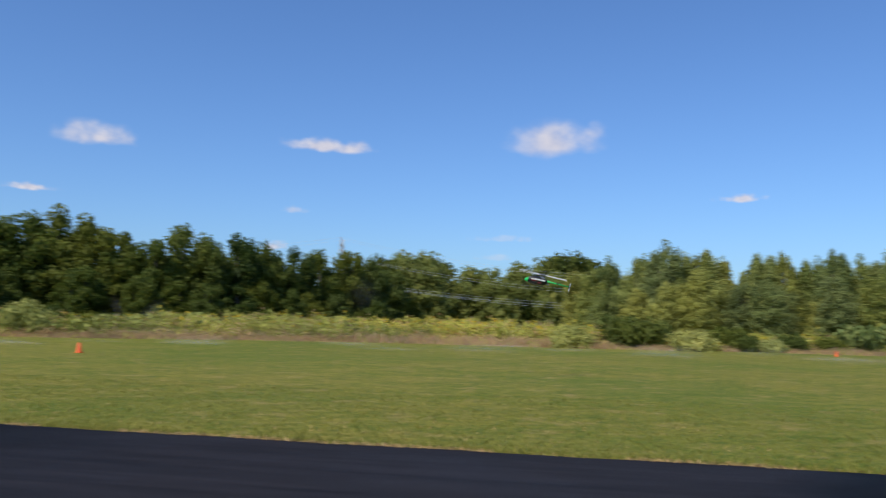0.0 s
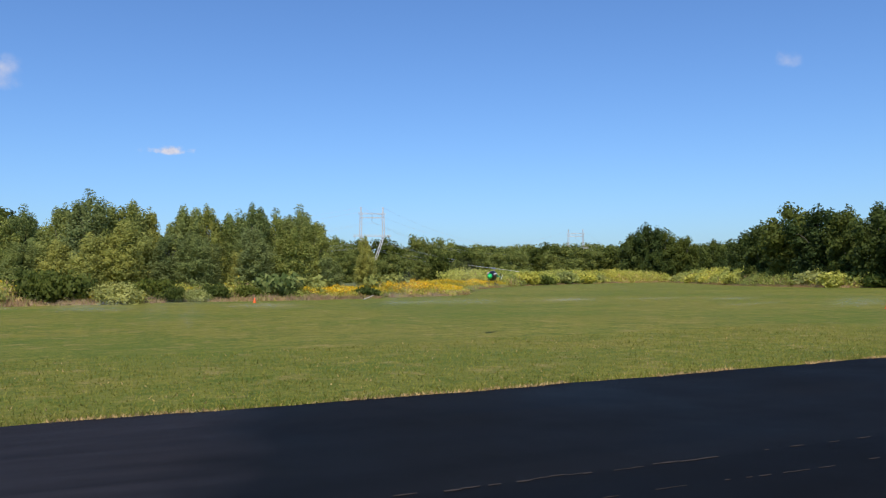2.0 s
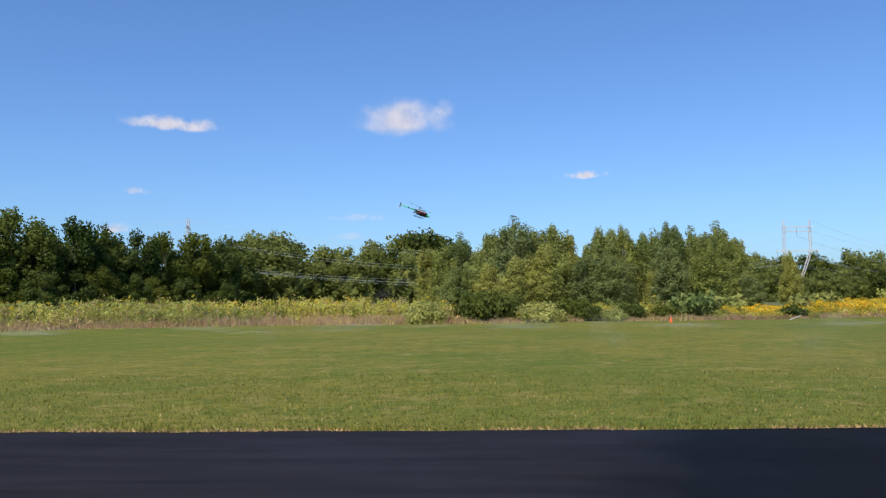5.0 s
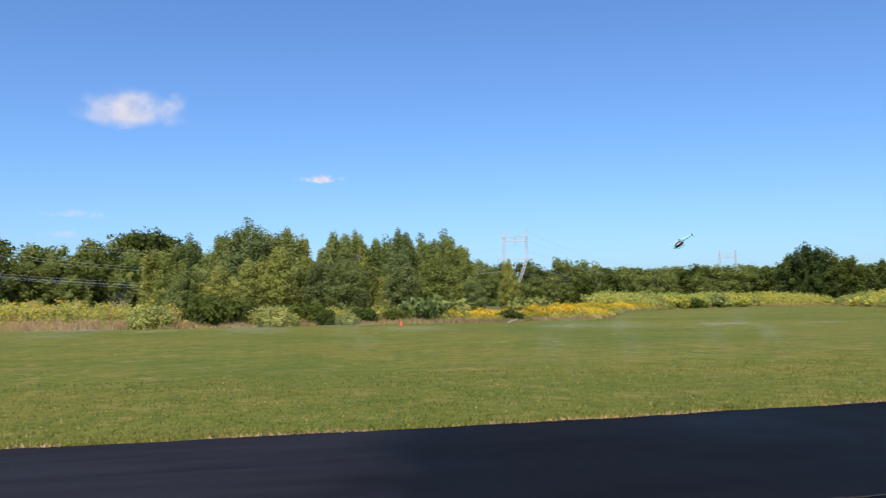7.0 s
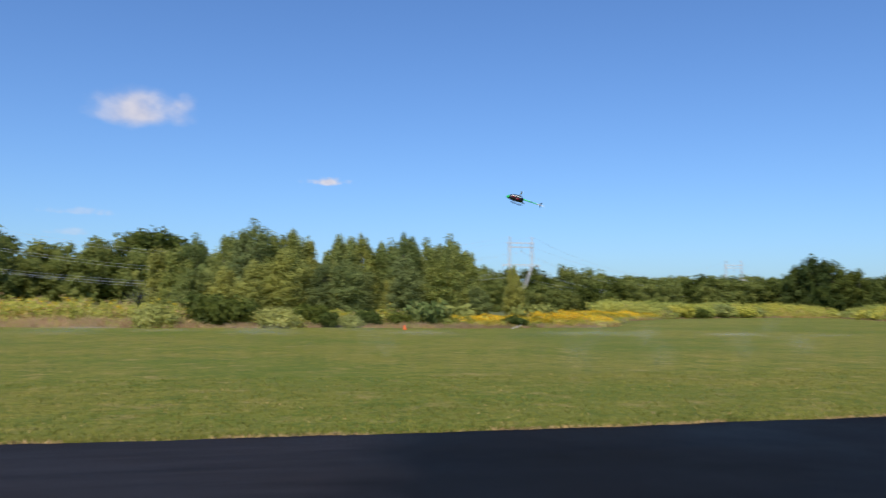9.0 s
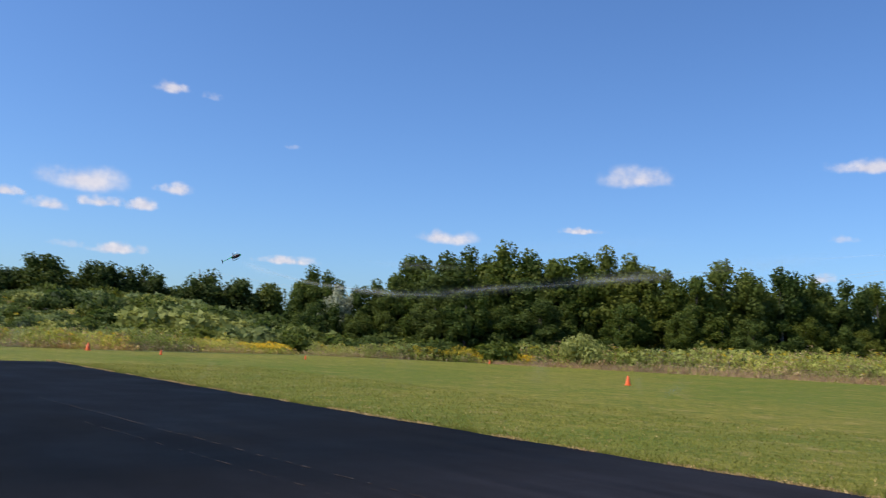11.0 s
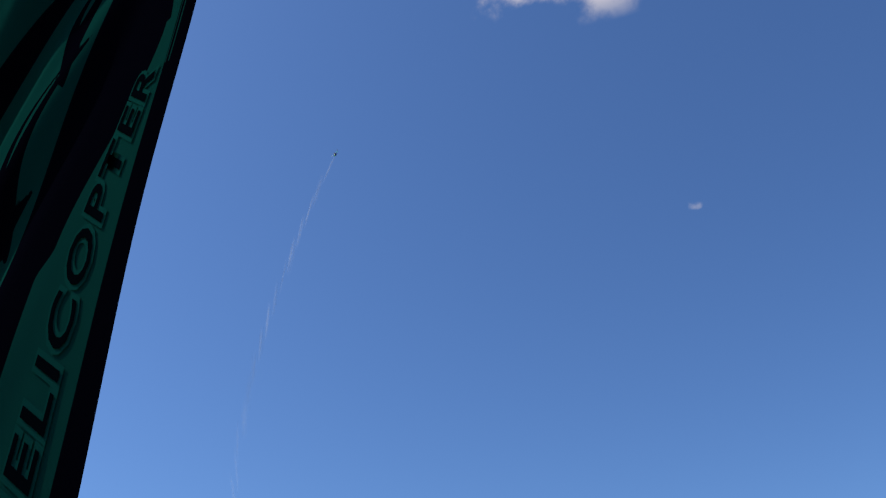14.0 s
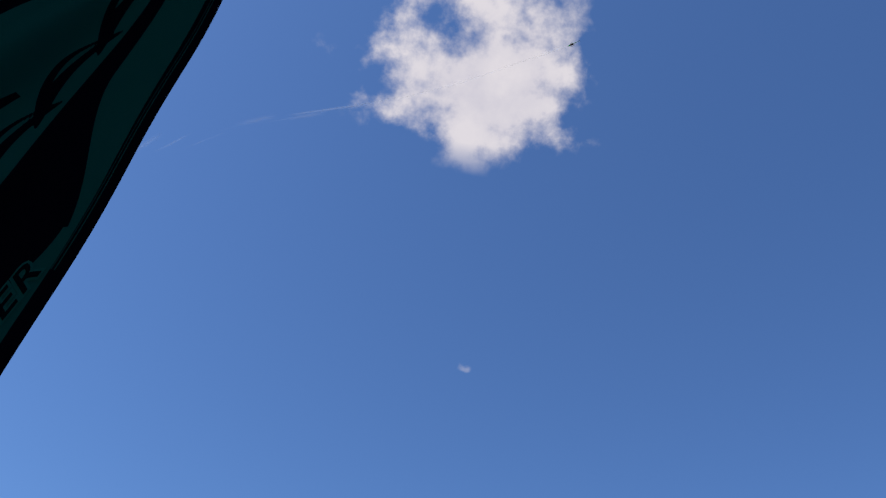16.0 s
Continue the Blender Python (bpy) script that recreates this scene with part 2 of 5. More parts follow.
SMOKE, SMOKE_TRAIL = smoke_material("smoke", 0.06, 1.6), smoke_material("smoke_trail", 0.13, 1.3)
ORANGE = paint("cone_orange", (0.85, 0.13, 0.025), 0.5)
STEEL = paint("galvanised_steel", (0.62, 0.58, 0.56), 0.6, 0.0)
CABLE = paint("aluminium_cable", (0.62, 0.62, 0.62), 0.4, 0.4)
BLACK = paint("black_plastic", (0.012, 0.012, 0.014), 0.4)
GREEN = paint("bright_green_paint", (0.03, 0.55, 0.12), 0.3)
RED = paint("dark_red_paint", (0.20, 0.015, 0.03), 0.3)
WHITE = paint("white_paint", (0.78, 0.78, 0.76), 0.35)
GREY = paint("grey_metal", (0.30, 0.30, 0.32), 0.35, 0.7)
DEADWOOD = paint("bleached_wood", (0.55, 0.50, 0.42), 0.8)

# ---- mesh helpers ----


def part(name, bm, material, parent=None, label="", smooth=False):
    """Links a bmesh as one mesh object, under its thing."""
    me = bpy.data.meshes.new(name)
    bm.normal_update()
    bm.to_mesh(me)
    bm.free()
    for m in material if isinstance(material, (list, tuple)) else [material]:
        me.materials.append(m)
    if smooth:
        me.polygons.foreach_set("use_smooth", [True] * len(me.polygons))
    ob = new(name, me)
    ob.parent = parent
    return tagged(ob, label)


def mesh_of(name, verts, faces, materials, parent=None, label="", slots=None, smooth=False):
    me = bpy.data.meshes.new(name)
    me.from_pydata(verts, [], faces)
    for m in materials:
        me.materials.append(m)
    if slots is not None:
        me.polygons.foreach_set("material_index", slots)
    if smooth:
        me.polygons.foreach_set("use_smooth", [True] * len(me.polygons))
    me.update()
    ob = new(name, me)
    ob.parent = parent
    return tagged(ob, label)


def tube(bm, pts, radii, sides=8, cap=True):
    """A bent, tapered tube through pts."""
    rings = []
    for i, p in enumerate(pts):
        p = Vector(p)
        d = (Vector(pts[min(i + 1, len(pts) - 1)]) - Vector(pts[max(i - 1, 0)])).normalized()
        a = d.orthogonal().normalized() if abs(d.z) < 0.9 else (Vector((1, 0, 0)) - d * d.x).normalized()
        b = d.cross(a)
        r = radii[i] if isinstance(radii, (list, tuple)) else radii
        rings.append([bm.verts.new(p + (a * math.cos(2 * math.pi * k / sides) + b * math.sin(2 * math.pi * k / sides)) * r) for k in range(sides)])
    for r0, r1 in zip(rings, rings[1:]):
        for k in range(sides):
            bm.faces.new((r0[k], r0[(k + 1) % sides], r1[(k + 1) % sides], r1[k]))
    if cap:
        bm.faces.new(rings[0][::-1])
        bm.faces.new(rings[-1])
    return bm


def box(bm, c, s, m=None):
    r = bmesh.ops.create_cube(bm, size=1.0, matrix=(m or Matrix.Identity(4)) @ Matrix.Translation(c) @ Matrix.Diagonal((*s, 1)))
    return r["verts"]


def loft(bm, rows):
    """A closed skin over cross-sections (x, half_width, bottom, top, squareness)."""
    rings = []
    for x, w, z0, z1 in rows:
        ring = []
        for k in range(14):
            a = 2 * math.pi * k / 14
            ring.append(bm.verts.new((x, w * math.cos(a), (z0 + z1) / 2 + (z1 - z0) / 2 * math.sin(a))))
        rings.append(ring)
    for r0, r1 in zip(rings, rings[1:]):
        for k in range(14):
            bm.faces.new((r0[k], r0[(k + 1) % 14], r1[(k + 1) % 14], r1[k]))
    bm.faces.new(rings[0][::-1])
    bm.faces.new(rings[-1])
    return bm


def smoothstep(a, b, v):
    u = min(1.0, max(0.0, (v - a) / (b - a)))
    return u * u * (3 - 2 * u)


def ground_z(x, y):
    """The flat field, with the low bank in the west and a far rise."""
    bank = 3.9 * smoothstep(-62, -105, x) * (1 - smoothstep(35, 75, y)) if x < -62 else 0.0
    r = math.hypot(x, y)
    return bank + 9.0 * smoothstep(450, 1500, r)


BORDER = [(-64, -60), (-62, 8), (-58.5, 20), (-58, 38), (-44, 52), (-30, 60), (-18, 64), (20, 66), (34, 71), (57, 110), (78, 133), (97, 150), (122, 166), (138, 165), (108, 117), (94, 94), (89, 76), (92, 40), (120, -60)]


def border_point(s):
    """A point s metres along the mown field's border, and the way out of the field there."""
    for (x0, y0), (x1, y1) in zip(BORDER, BORDER[1:]):
        l = math.hypot(x1 - x0, y1 - y0)
        if s <= l:
            u = s / l
            return Vector((x0 + (x1 - x0) * u, y0 + (y1 - y0) * u, 0)), Vector((-(y1 - y0) / l, (x1 - x0) / l, 0))
        s -= l
    return Vector((*BORDER[-1], 0)), Vector((1, 0, 0))


def in_field(x, y):
    odd = False
    pts = BORDER + [(120, -200), (-64, -200)]
    for (x0, y0), (x1, y1) in zip(pts, pts[1:] + pts[:1]):
        if (y0 > y) != (y1 > y) and x < (x1 - x0) * (y - y0) / (y1 - y0) + x0:
            odd = not odd
    return odd


# ---- ground and runway ----


def axis(near, far, step):
    a, v, s = [], 0.0, step
    while v < far:
        a.append(v)
        if v >= near:
            s *= 1.22
        v += s
    return sorted({-q for q in a} | set(a) | {far, -far})


def runway_far_edge(x):
    return 11.02 + 0.00075 * x * x + (0.04 * (x - 4) if 4 < x < 22 else 0.72 if x >= 22 else 0.0) + 0.035 * math.sin(x * 1.9) + 0.02 * math.sin(x * 5.3 + 1)


def runway_near_edge(x):
    return 0.35 - 0.085 * x + 0.03 * math.sin(x * 2.3)


def build_ground():
    xs, ys = axis(125, 3800, 2.5), axis(125, 3800, 2.5)
    verts = [(x, y, ground_z(x, y) + (0.05 * noise.noise(Vector((x * 0.07, y * 0.07, 0))) if abs(y) > 20 else 0)) for y in ys for x in xs]
    n = len(xs)
    faces, slots = [], []
    for j in range(len(ys) - 1):
        for i in range(n - 1):
            faces.append((j * n + i, j * n + i + 1, (j + 1) * n + i + 1, (j + 1) * n + i))
            slots.append(0 if in_field((xs[i] + xs[i + 1]) / 2, (ys[j] + ys[j + 1]) / 2) else 1)
    g = mesh_of("ground", verts, faces, [LAWN, MEADOW], None, "", slots, True)
    tagged(g, "mown green and straw-coloured grass field running out to meadow", "ground", kind="structure")


def build_runway():
    bm = bmesh.new()
    xs = [-38.6 + 0.5 * i for i in range(198)]
    top0 = [bm.verts.new((x, runway_near_edge(x), 0.03)) for x in xs]
    mid = [bm.verts.new((x, 6.0, 0.045)) for x in xs]
    top1 = [bm.verts.new((x, runway_far_edge(x), 0.03)) for x in xs]
    low0 = [bm.verts.new((x, runway_near_edge(x) - 0.02, -0.1)) for x in xs]
    low1 = [bm.verts.new((x, runway_far_edge(x) + 0.02, -0.1)) for x in xs]
    for i in range(len(xs) - 1):
        for a, b, slot in ((low0, top0, 1), (top0, mid, 1), (mid, top1, 0), (top1, low1, 0)):
            bm.faces.new((a[i], a[i + 1], b[i + 1], b[i])).material_index = slot
    for i in (0, -1):
        bm.faces.new((low0[i], top0[i], mid[i], top1[i], low1[i]))
    bmesh.ops.recalc_face_normals(bm, faces=bm.faces)
    r = part("runway", bm, [ASPHALT, ASPHALT_NEW], None, "dark sealed asphalt runway with a worn paving seam")
    tagged(r, category="runway", kind="structure")
    crack_earth = paint("crack_earth", (0.040, 0.028, 0.021), 0.9)
    rng = random.Random(5)
    for name, y0, w, x0, x1, gap in (("paving_seam", 6.0, 0.020, -20, 26, 0.40), ("paving_seam", 5.25, 0.008, -15, 22, 0.66)):
        bm = bmesh.new()
        x, y = x0, y0
        while x < x1:
            l = rng.uniform(0.05, 0.22)
            y += rng.uniform(-0.02, 0.02) + (y0 - y) * 0.2
            if rng.random() > gap:
                k = rng.uniform(0.25, 1.5) * w
                z = 0.0335 + 0.015 * (1 - abs(y - 6) / 5)
                q = [(x, y - k / 2), (x + l * 0.5, y - k / 2 - rng.uniform(-0.01, 0.014)), (x + l, y - k * 0.3), (x + l, y + k * 0.3), (x + l * 0.4, y + k / 2 + rng.uniform(-0.008, 0.014)), (x, y + k / 2)]
                f = bm.faces.new([bm.verts.new((*p, z)) for p in q])
                e = bmesh.ops.extrude_face_region(bm, geom=[f])
                for v in e["geom"]:
                    if isinstance(v, bmesh.types.BMVert):
                        v.co.z += 0.003
            x += l
        part(name, bm, crack_earth, r, "rust-brown cracked seam")
    return r


def build_runway_fringe():
    """Straw and grass hanging over the asphalt's rim, and short turf behind it."""
    rng = random.Random(11)
    verts, faces, slots = [], [], []

    def blade(x, y, h, w, lean, slot):
        a = rng.uniform(0, math.pi)
        dx, dy = math.cos(a) * w / 2, math.sin(a) * w / 2
        lx, ly = rng.uniform(-lean, lean), rng.uniform(-lean, lean)
        i = len(verts)
        verts.extend([(x - dx, y - dy, 0.0), (x + dx, y + dy, 0.0), (x + lx, y + ly, h)])
        faces.append((i, i + 1, i + 2))
        slots.append(slot)
    for _ in range(9000):
        x = rng.uniform(-40, 30)
        if noise.noise(Vector((x * 0.55, 11, 2))) > -0.02:
            blade(x, runway_far_edge(x) - 0.02 + rng.uniform(-0.02, 0.06), rng.uniform(0.045, 0.085), rng.uniform(0.025, 0.06), 0.08, 1)
    for _ in range(26000):
        x = rng.uniform(-40, 18) if rng.random() < 0.8 else rng.uniform(18, 34)
        clump = noise.noise(Vector((x * 0.8, 3, 0)))
        y = runway_far_edge(x) + 0.01 + rng.expovariate(7.0)
        dry = rng.random() < 0.3 - 0.5 * clump - 0.9 * (y - runway_far_edge(x))
        blade(x, y, rng.uniform(0.02, 0.055 if dry else 0.085 + 0.07 * max(0, clump)), rng.uniform(0.012, 0.03), 0.06, 1 if dry else 0)
    for _ in range(60000):
        x = rng.uniform(-38, 24)
        y = runway_far_edge(x) + 0.1 + 9 * rng.random() ** 1.6
        k = noise.noise(Vector((x * 0.5, y * 0.5, 7)))
        blade(x, y, rng.uniform(0.025, 0.055 + 0.04 * max(0, k)), rng.uniform(0.012, 0.028), 0.04, 1 if rng.random() < 0.025 - 0.05 * k else 0)
    f = mesh_of("grass", verts, faces, [BLADE, STRAW], None, "", slots)
    tagged(f, "short green grass with dry straw along the asphalt rim", "grass", kind="stuff")
    return f


build_ground()
build_runway()
build_runway_fringe()

# ---- plants ----


def leaf_cards(rng, verts, faces, c, r, n, size, fat=0.36, reach=0.85):
    """n folded leaf sprays round the shell of a ball."""
    for _ in range(n):
        d = Vector((rng.gauss(0, 1), rng.gauss(0, 1), rng.gauss(0, 1))).normalized()
        p = c + Vector((d.x * r[0], d.y * r[1], d.z * r[2])) * (0.45 + reach * rng.random() ** 0.7)
        nrm = (d + Vector((rng.gauss(0, 0.55), rng.gauss(0, 0.55), rng.gauss(0, 0.55)))).normalized()
        a = nrm.orthogonal().normalized()
        a.rotate(Matrix.Rotation(rng.uniform(0, 6.28), 3, nrm))
        b = nrm.cross(a)
        s = size * rng.uniform(0.55, 1.25)
        i = len(verts)
        verts.extend([p - a * s * 0.6 - b * s * fat, p + a * s * 0.6 - b * s * fat * rng.uniform(0.2, 1), p + b * s * 0.62 - nrm * s * 0.15])
        faces.append((i, i + 1, i + 2))


def core_blob(rng, verts, faces, c, r):
    """A rough dark inner mass of twigs and leaves."""
    bm = bmesh.new()
    bmesh.ops.create_icosphere(bm, subdivisions=1, radius=1.0)
    i = len(verts)
    for v in bm.verts:
        k = rng.uniform(0.4, 0.66)
        verts.append(c + Vector((v.co.x * r[0], v.co.y * r[1], v.co.z * r[2])) * k)
    bm.verts.index_update()
    faces.extend([tuple(i + v.index for v in f.verts) for f in bm.faces])
    bm.free()


def make_tree(seed, leaf, label, lobes, width, base, cards, size, shape="round", tight=0.85):
    """A tree 10 m high: tapered trunk with limbs, and a crown of leaf sprays on many lobes."""
    rng = random.Random(seed)
    tree = new("tree")
    trunk = bmesh.new()
    tube(trunk, [(0, 0, -0.3), (0.05, 0.03, 2.0), (-0.1, 0.1, 4.5), (0.05, 0, 7.5)], [0.24, 0.19, 0.13, 0.05], 7)
    verts, faces = [], []
    broad = shape == "round"
    k0, z0, z1 = (0.74, 5.9, 8.3) if broad else (0.68, 6.6, 8.8)
    tips = [(rng.uniform(-k0, k0) * width, rng.uniform(-k0, k0) * width, rng.uniform(z0, z1)) for _ in range(6 if broad else 11)] + [(0.0, 0.0, 8.45 if broad else 8.9)]
    for k in range(lobes):
        u = (k + 0.5) / lobes
        if k >= lobes - len(tips):
            c = Vector(tips[k - lobes])
            r = width * (rng.uniform(0.27, 0.42) if broad else rng.uniform(0.13, 0.24))
            rr = (r, r, r * (1.35 if broad else 2.7))
        else:
            z = base + (8.5 - base) * u ** 0.85
            v = (z - base) / (9.8 - base)
            if shape == "round":
                prof = math.sqrt(max(0.05, 1 - (2 * v - 0.85) ** 2 / 1.45))
            elif shape == "column":
                prof = 0.9 * (1 - v ** 3) ** 0.6 + 0.06
            else:
                prof = 1 - 0.72 * v
            rad = width * prof
            a = k * 2.399 + rng.uniform(-0.5, 0.5)
            q = max(0, rad - width * 0.26) * math.sqrt(rng.uniform(0.55, 1.0))
            c = Vector((math.cos(a) * q, math.sin(a) * q, z + rng.uniform(-0.3, 0.3)))
            r = width * rng.uniform(0.27, 0.48)
            rr = (r, r * rng.uniform(0.8, 1.2), r * rng.uniform(0.75, 1.25))
        core_blob(rng, verts, faces, c, rr)
        leaf_cards(rng, verts, faces, c, rr, cards, size, reach=tight)
        if k % 4 == 0:
            tube(trunk, [(0, 0, max(1.0, c.z * 0.55)), tuple(c * 0.5 + Vector((0, 0, c.z * 0.36))), tuple(c)], [0.08, 0.05, 0.02], 5)
    core_blob(rng, verts, faces, Vector((0, 0, (base + 8) / 2)), (width * 0.7, width * 0.7, (8.4 - base) * 0.55))
    part("trunk", trunk, BARK, tree)
    mesh_of("crown", [tuple(v) for v in verts], faces, [leaf], tree)
    return tagged(tree, label, "tree")


def joined(name, pieces, materials):
    """One mesh of many placed copies of others."""
    verts, faces, n = [], [], 0
    for me, m in pieces:
        co = np.empty(len(me.vertices) * 3)
        me.vertices.foreach_get("co", co)
        a = np.array(m)
        verts.append(co.reshape(-1, 3) @ a[:3, :3].T + a[:3, 3])
        faces.extend(tuple(n + v for v in f.vertices) for f in me.polygons)
        n += len(me.vertices)
    return mesh_of(name, np.concatenate(verts).tolist(), faces, materials)


def make_shrub(seed, leaf, label, size, cards, flowers=None):
    """A shrub 1 m high and about 2 m wide, in several lobes."""
    rng = random.Random(seed)
    shrub = new("shrub")
    verts, faces = [], []
    stem = bmesh.new()
    for k in range(9):
        a = k * 2.4
        q = 0.75 * math.sqrt((k + 0.3) / 9)
        c = Vector((math.cos(a) * q, math.sin(a) * q * 0.8, rng.uniform(0.34, 0.62) - 0.25 * q))
        r = (rng.uniform(0.26, 0.42), rng.uniform(0.26, 0.4), rng.uniform(0.24, 0.36))
        core_blob(rng, verts, faces, c, r)
        leaf_cards(rng, verts, faces, c, r, cards, size)
        tube(stem, [(c.x * 0.2, c.y * 0.2, -0.1), tuple(c)], [0.02, 0.008], 4)
    part("stem", stem, BARK, shrub)
    mesh_of("foliage", [tuple(v) for v in verts], faces, [leaf], shrub)
    return tagged(shrub, label, "shrub")


LEAF_PALE = leaf_material("leaves_pale", (0.22, 0.24, 0.16), (0.36, 0.37, 0.27), (0.48, 0.47, 0.36))


def place(ob, x, y, s, turn, wide=1.0, z=None):
    c = copy_thing(ob, pose(x, y, ground_z(x, y) - 0.05 if z is None else z, 0, 0, turn))
    c.scale = (s * wide, s * wide, s)
    return c


CREST = [
    (-111.9, -3.9, 7.6), (-112.0, 1.4, 7.6), (-111.9, 4.7, 7.4), (-111.6, 9.8, 4.1), (-111.2, 13.5, 5.3),
    (-110.7, 16.7, 3.5), (-110.2, 19.8, 3.7), (-109.5, 23.7, 5.0), (-108.7, 27.1, 3.9), (-107.4, 31.8, 5.8),
    (-105.6, 37.2, 5.4), (-104.7, 39.8, 4.8), (-103.7, 42.3, 5.5), (-101.7, 47.0, 4.2), (-100.4, 49.6, 6.2),
    (-98.5, 53.3, 6.1), (-97.2, 55.7, 6.1),
]
FOREST = [
    (-72.9, 45.7, 5.8), (-70.5, 45.6, 7.7), (-69.1, 47.8, 6.6), (-66.0, 48.7, 6.2), (-64.3, 50.9, 7.3),
    (-62.6, 52.9, 9.3), (-59.6, 53.3, 9.5), (-58.1, 55.0, 10.1), (-55.8, 57.4, 10.7), (-53.8, 59.2, 9.7),
    (-52.3, 60.6, 9.5), (-50.3, 62.2, 9.8), (-48.5, 63.6, 10.5), (-46.6, 65.0, 9.4), (-44.2, 66.7, 8.8),
    (-41.9, 68.1, 8.3), (-40.9, 71.1, 9.7), (-39.0, 72.1, 8.6), (-37.5, 75.2, 9.3), (-35.9, 78.1, 8.9),
    (-34.1, 81.1, 8.6), (-32.3, 84.0, 8.6), (-30.3, 86.9, 8.9), (-28.4, 89.6, 8.4),
]
CLUMP = [
    (-2.4, 86.0, 8.1), (0.3, 84.0, 8.1), (3.0, 81.9, 9.2), (5.0, 83.9, 8.3), (6.6, 81.7, 8.7),
    (8.8, 85.5, 7.9), (11.0, 81.3, 8.3), (13.4, 82.9, 8.6), (15.8, 84.5, 8.0), (17.2, 80.2, 8.6),
    (19.8, 81.6, 8.0), (21.5, 79.1, 8.2), (22.3, 76.8, 6.7), (-3.8, 83.9, 7.0), (30.2, 84.8, 6.0),
]
MAPLES = [
    (138.8, 180.9, 12.0), (141.6, 178.7, 13.9), (147.9, 178.7, 12.7), (152.2, 175.1, 11.0), (135.4, 147.2, 9.1), (115.8, 117.5, 8.9), (103.6, 101.5, 9.2),
    (99.0, 91.7, 11.2), (96.4, 84.2, 10.1), (94.2, 77.5, 9.5), (91.6, 71.1, 9.7), (89.3, 64.3, 9.4), (86.7, 57.4, 9.3), (85.7, 51.5, 9.0),
]
FAR = [
    (-131, 429, 31.5), (-122, 439, 34.3), (-112, 449, 35.7), (-104, 465, 28.3), (-89, 468, 29.2), (-76, 470, 29.2), (-61, 472, 31.6),
    (-47, 474, 34.6), (-32, 475, 36.6), (148, 467, 25.2), (170, 488, 25.1), (185, 483, 25.9), (200, 476, 26.9), (221, 482, 26.2),
    (252, 512, 22.3), (268, 504, 21.8), (291, 507, 22.8),
]



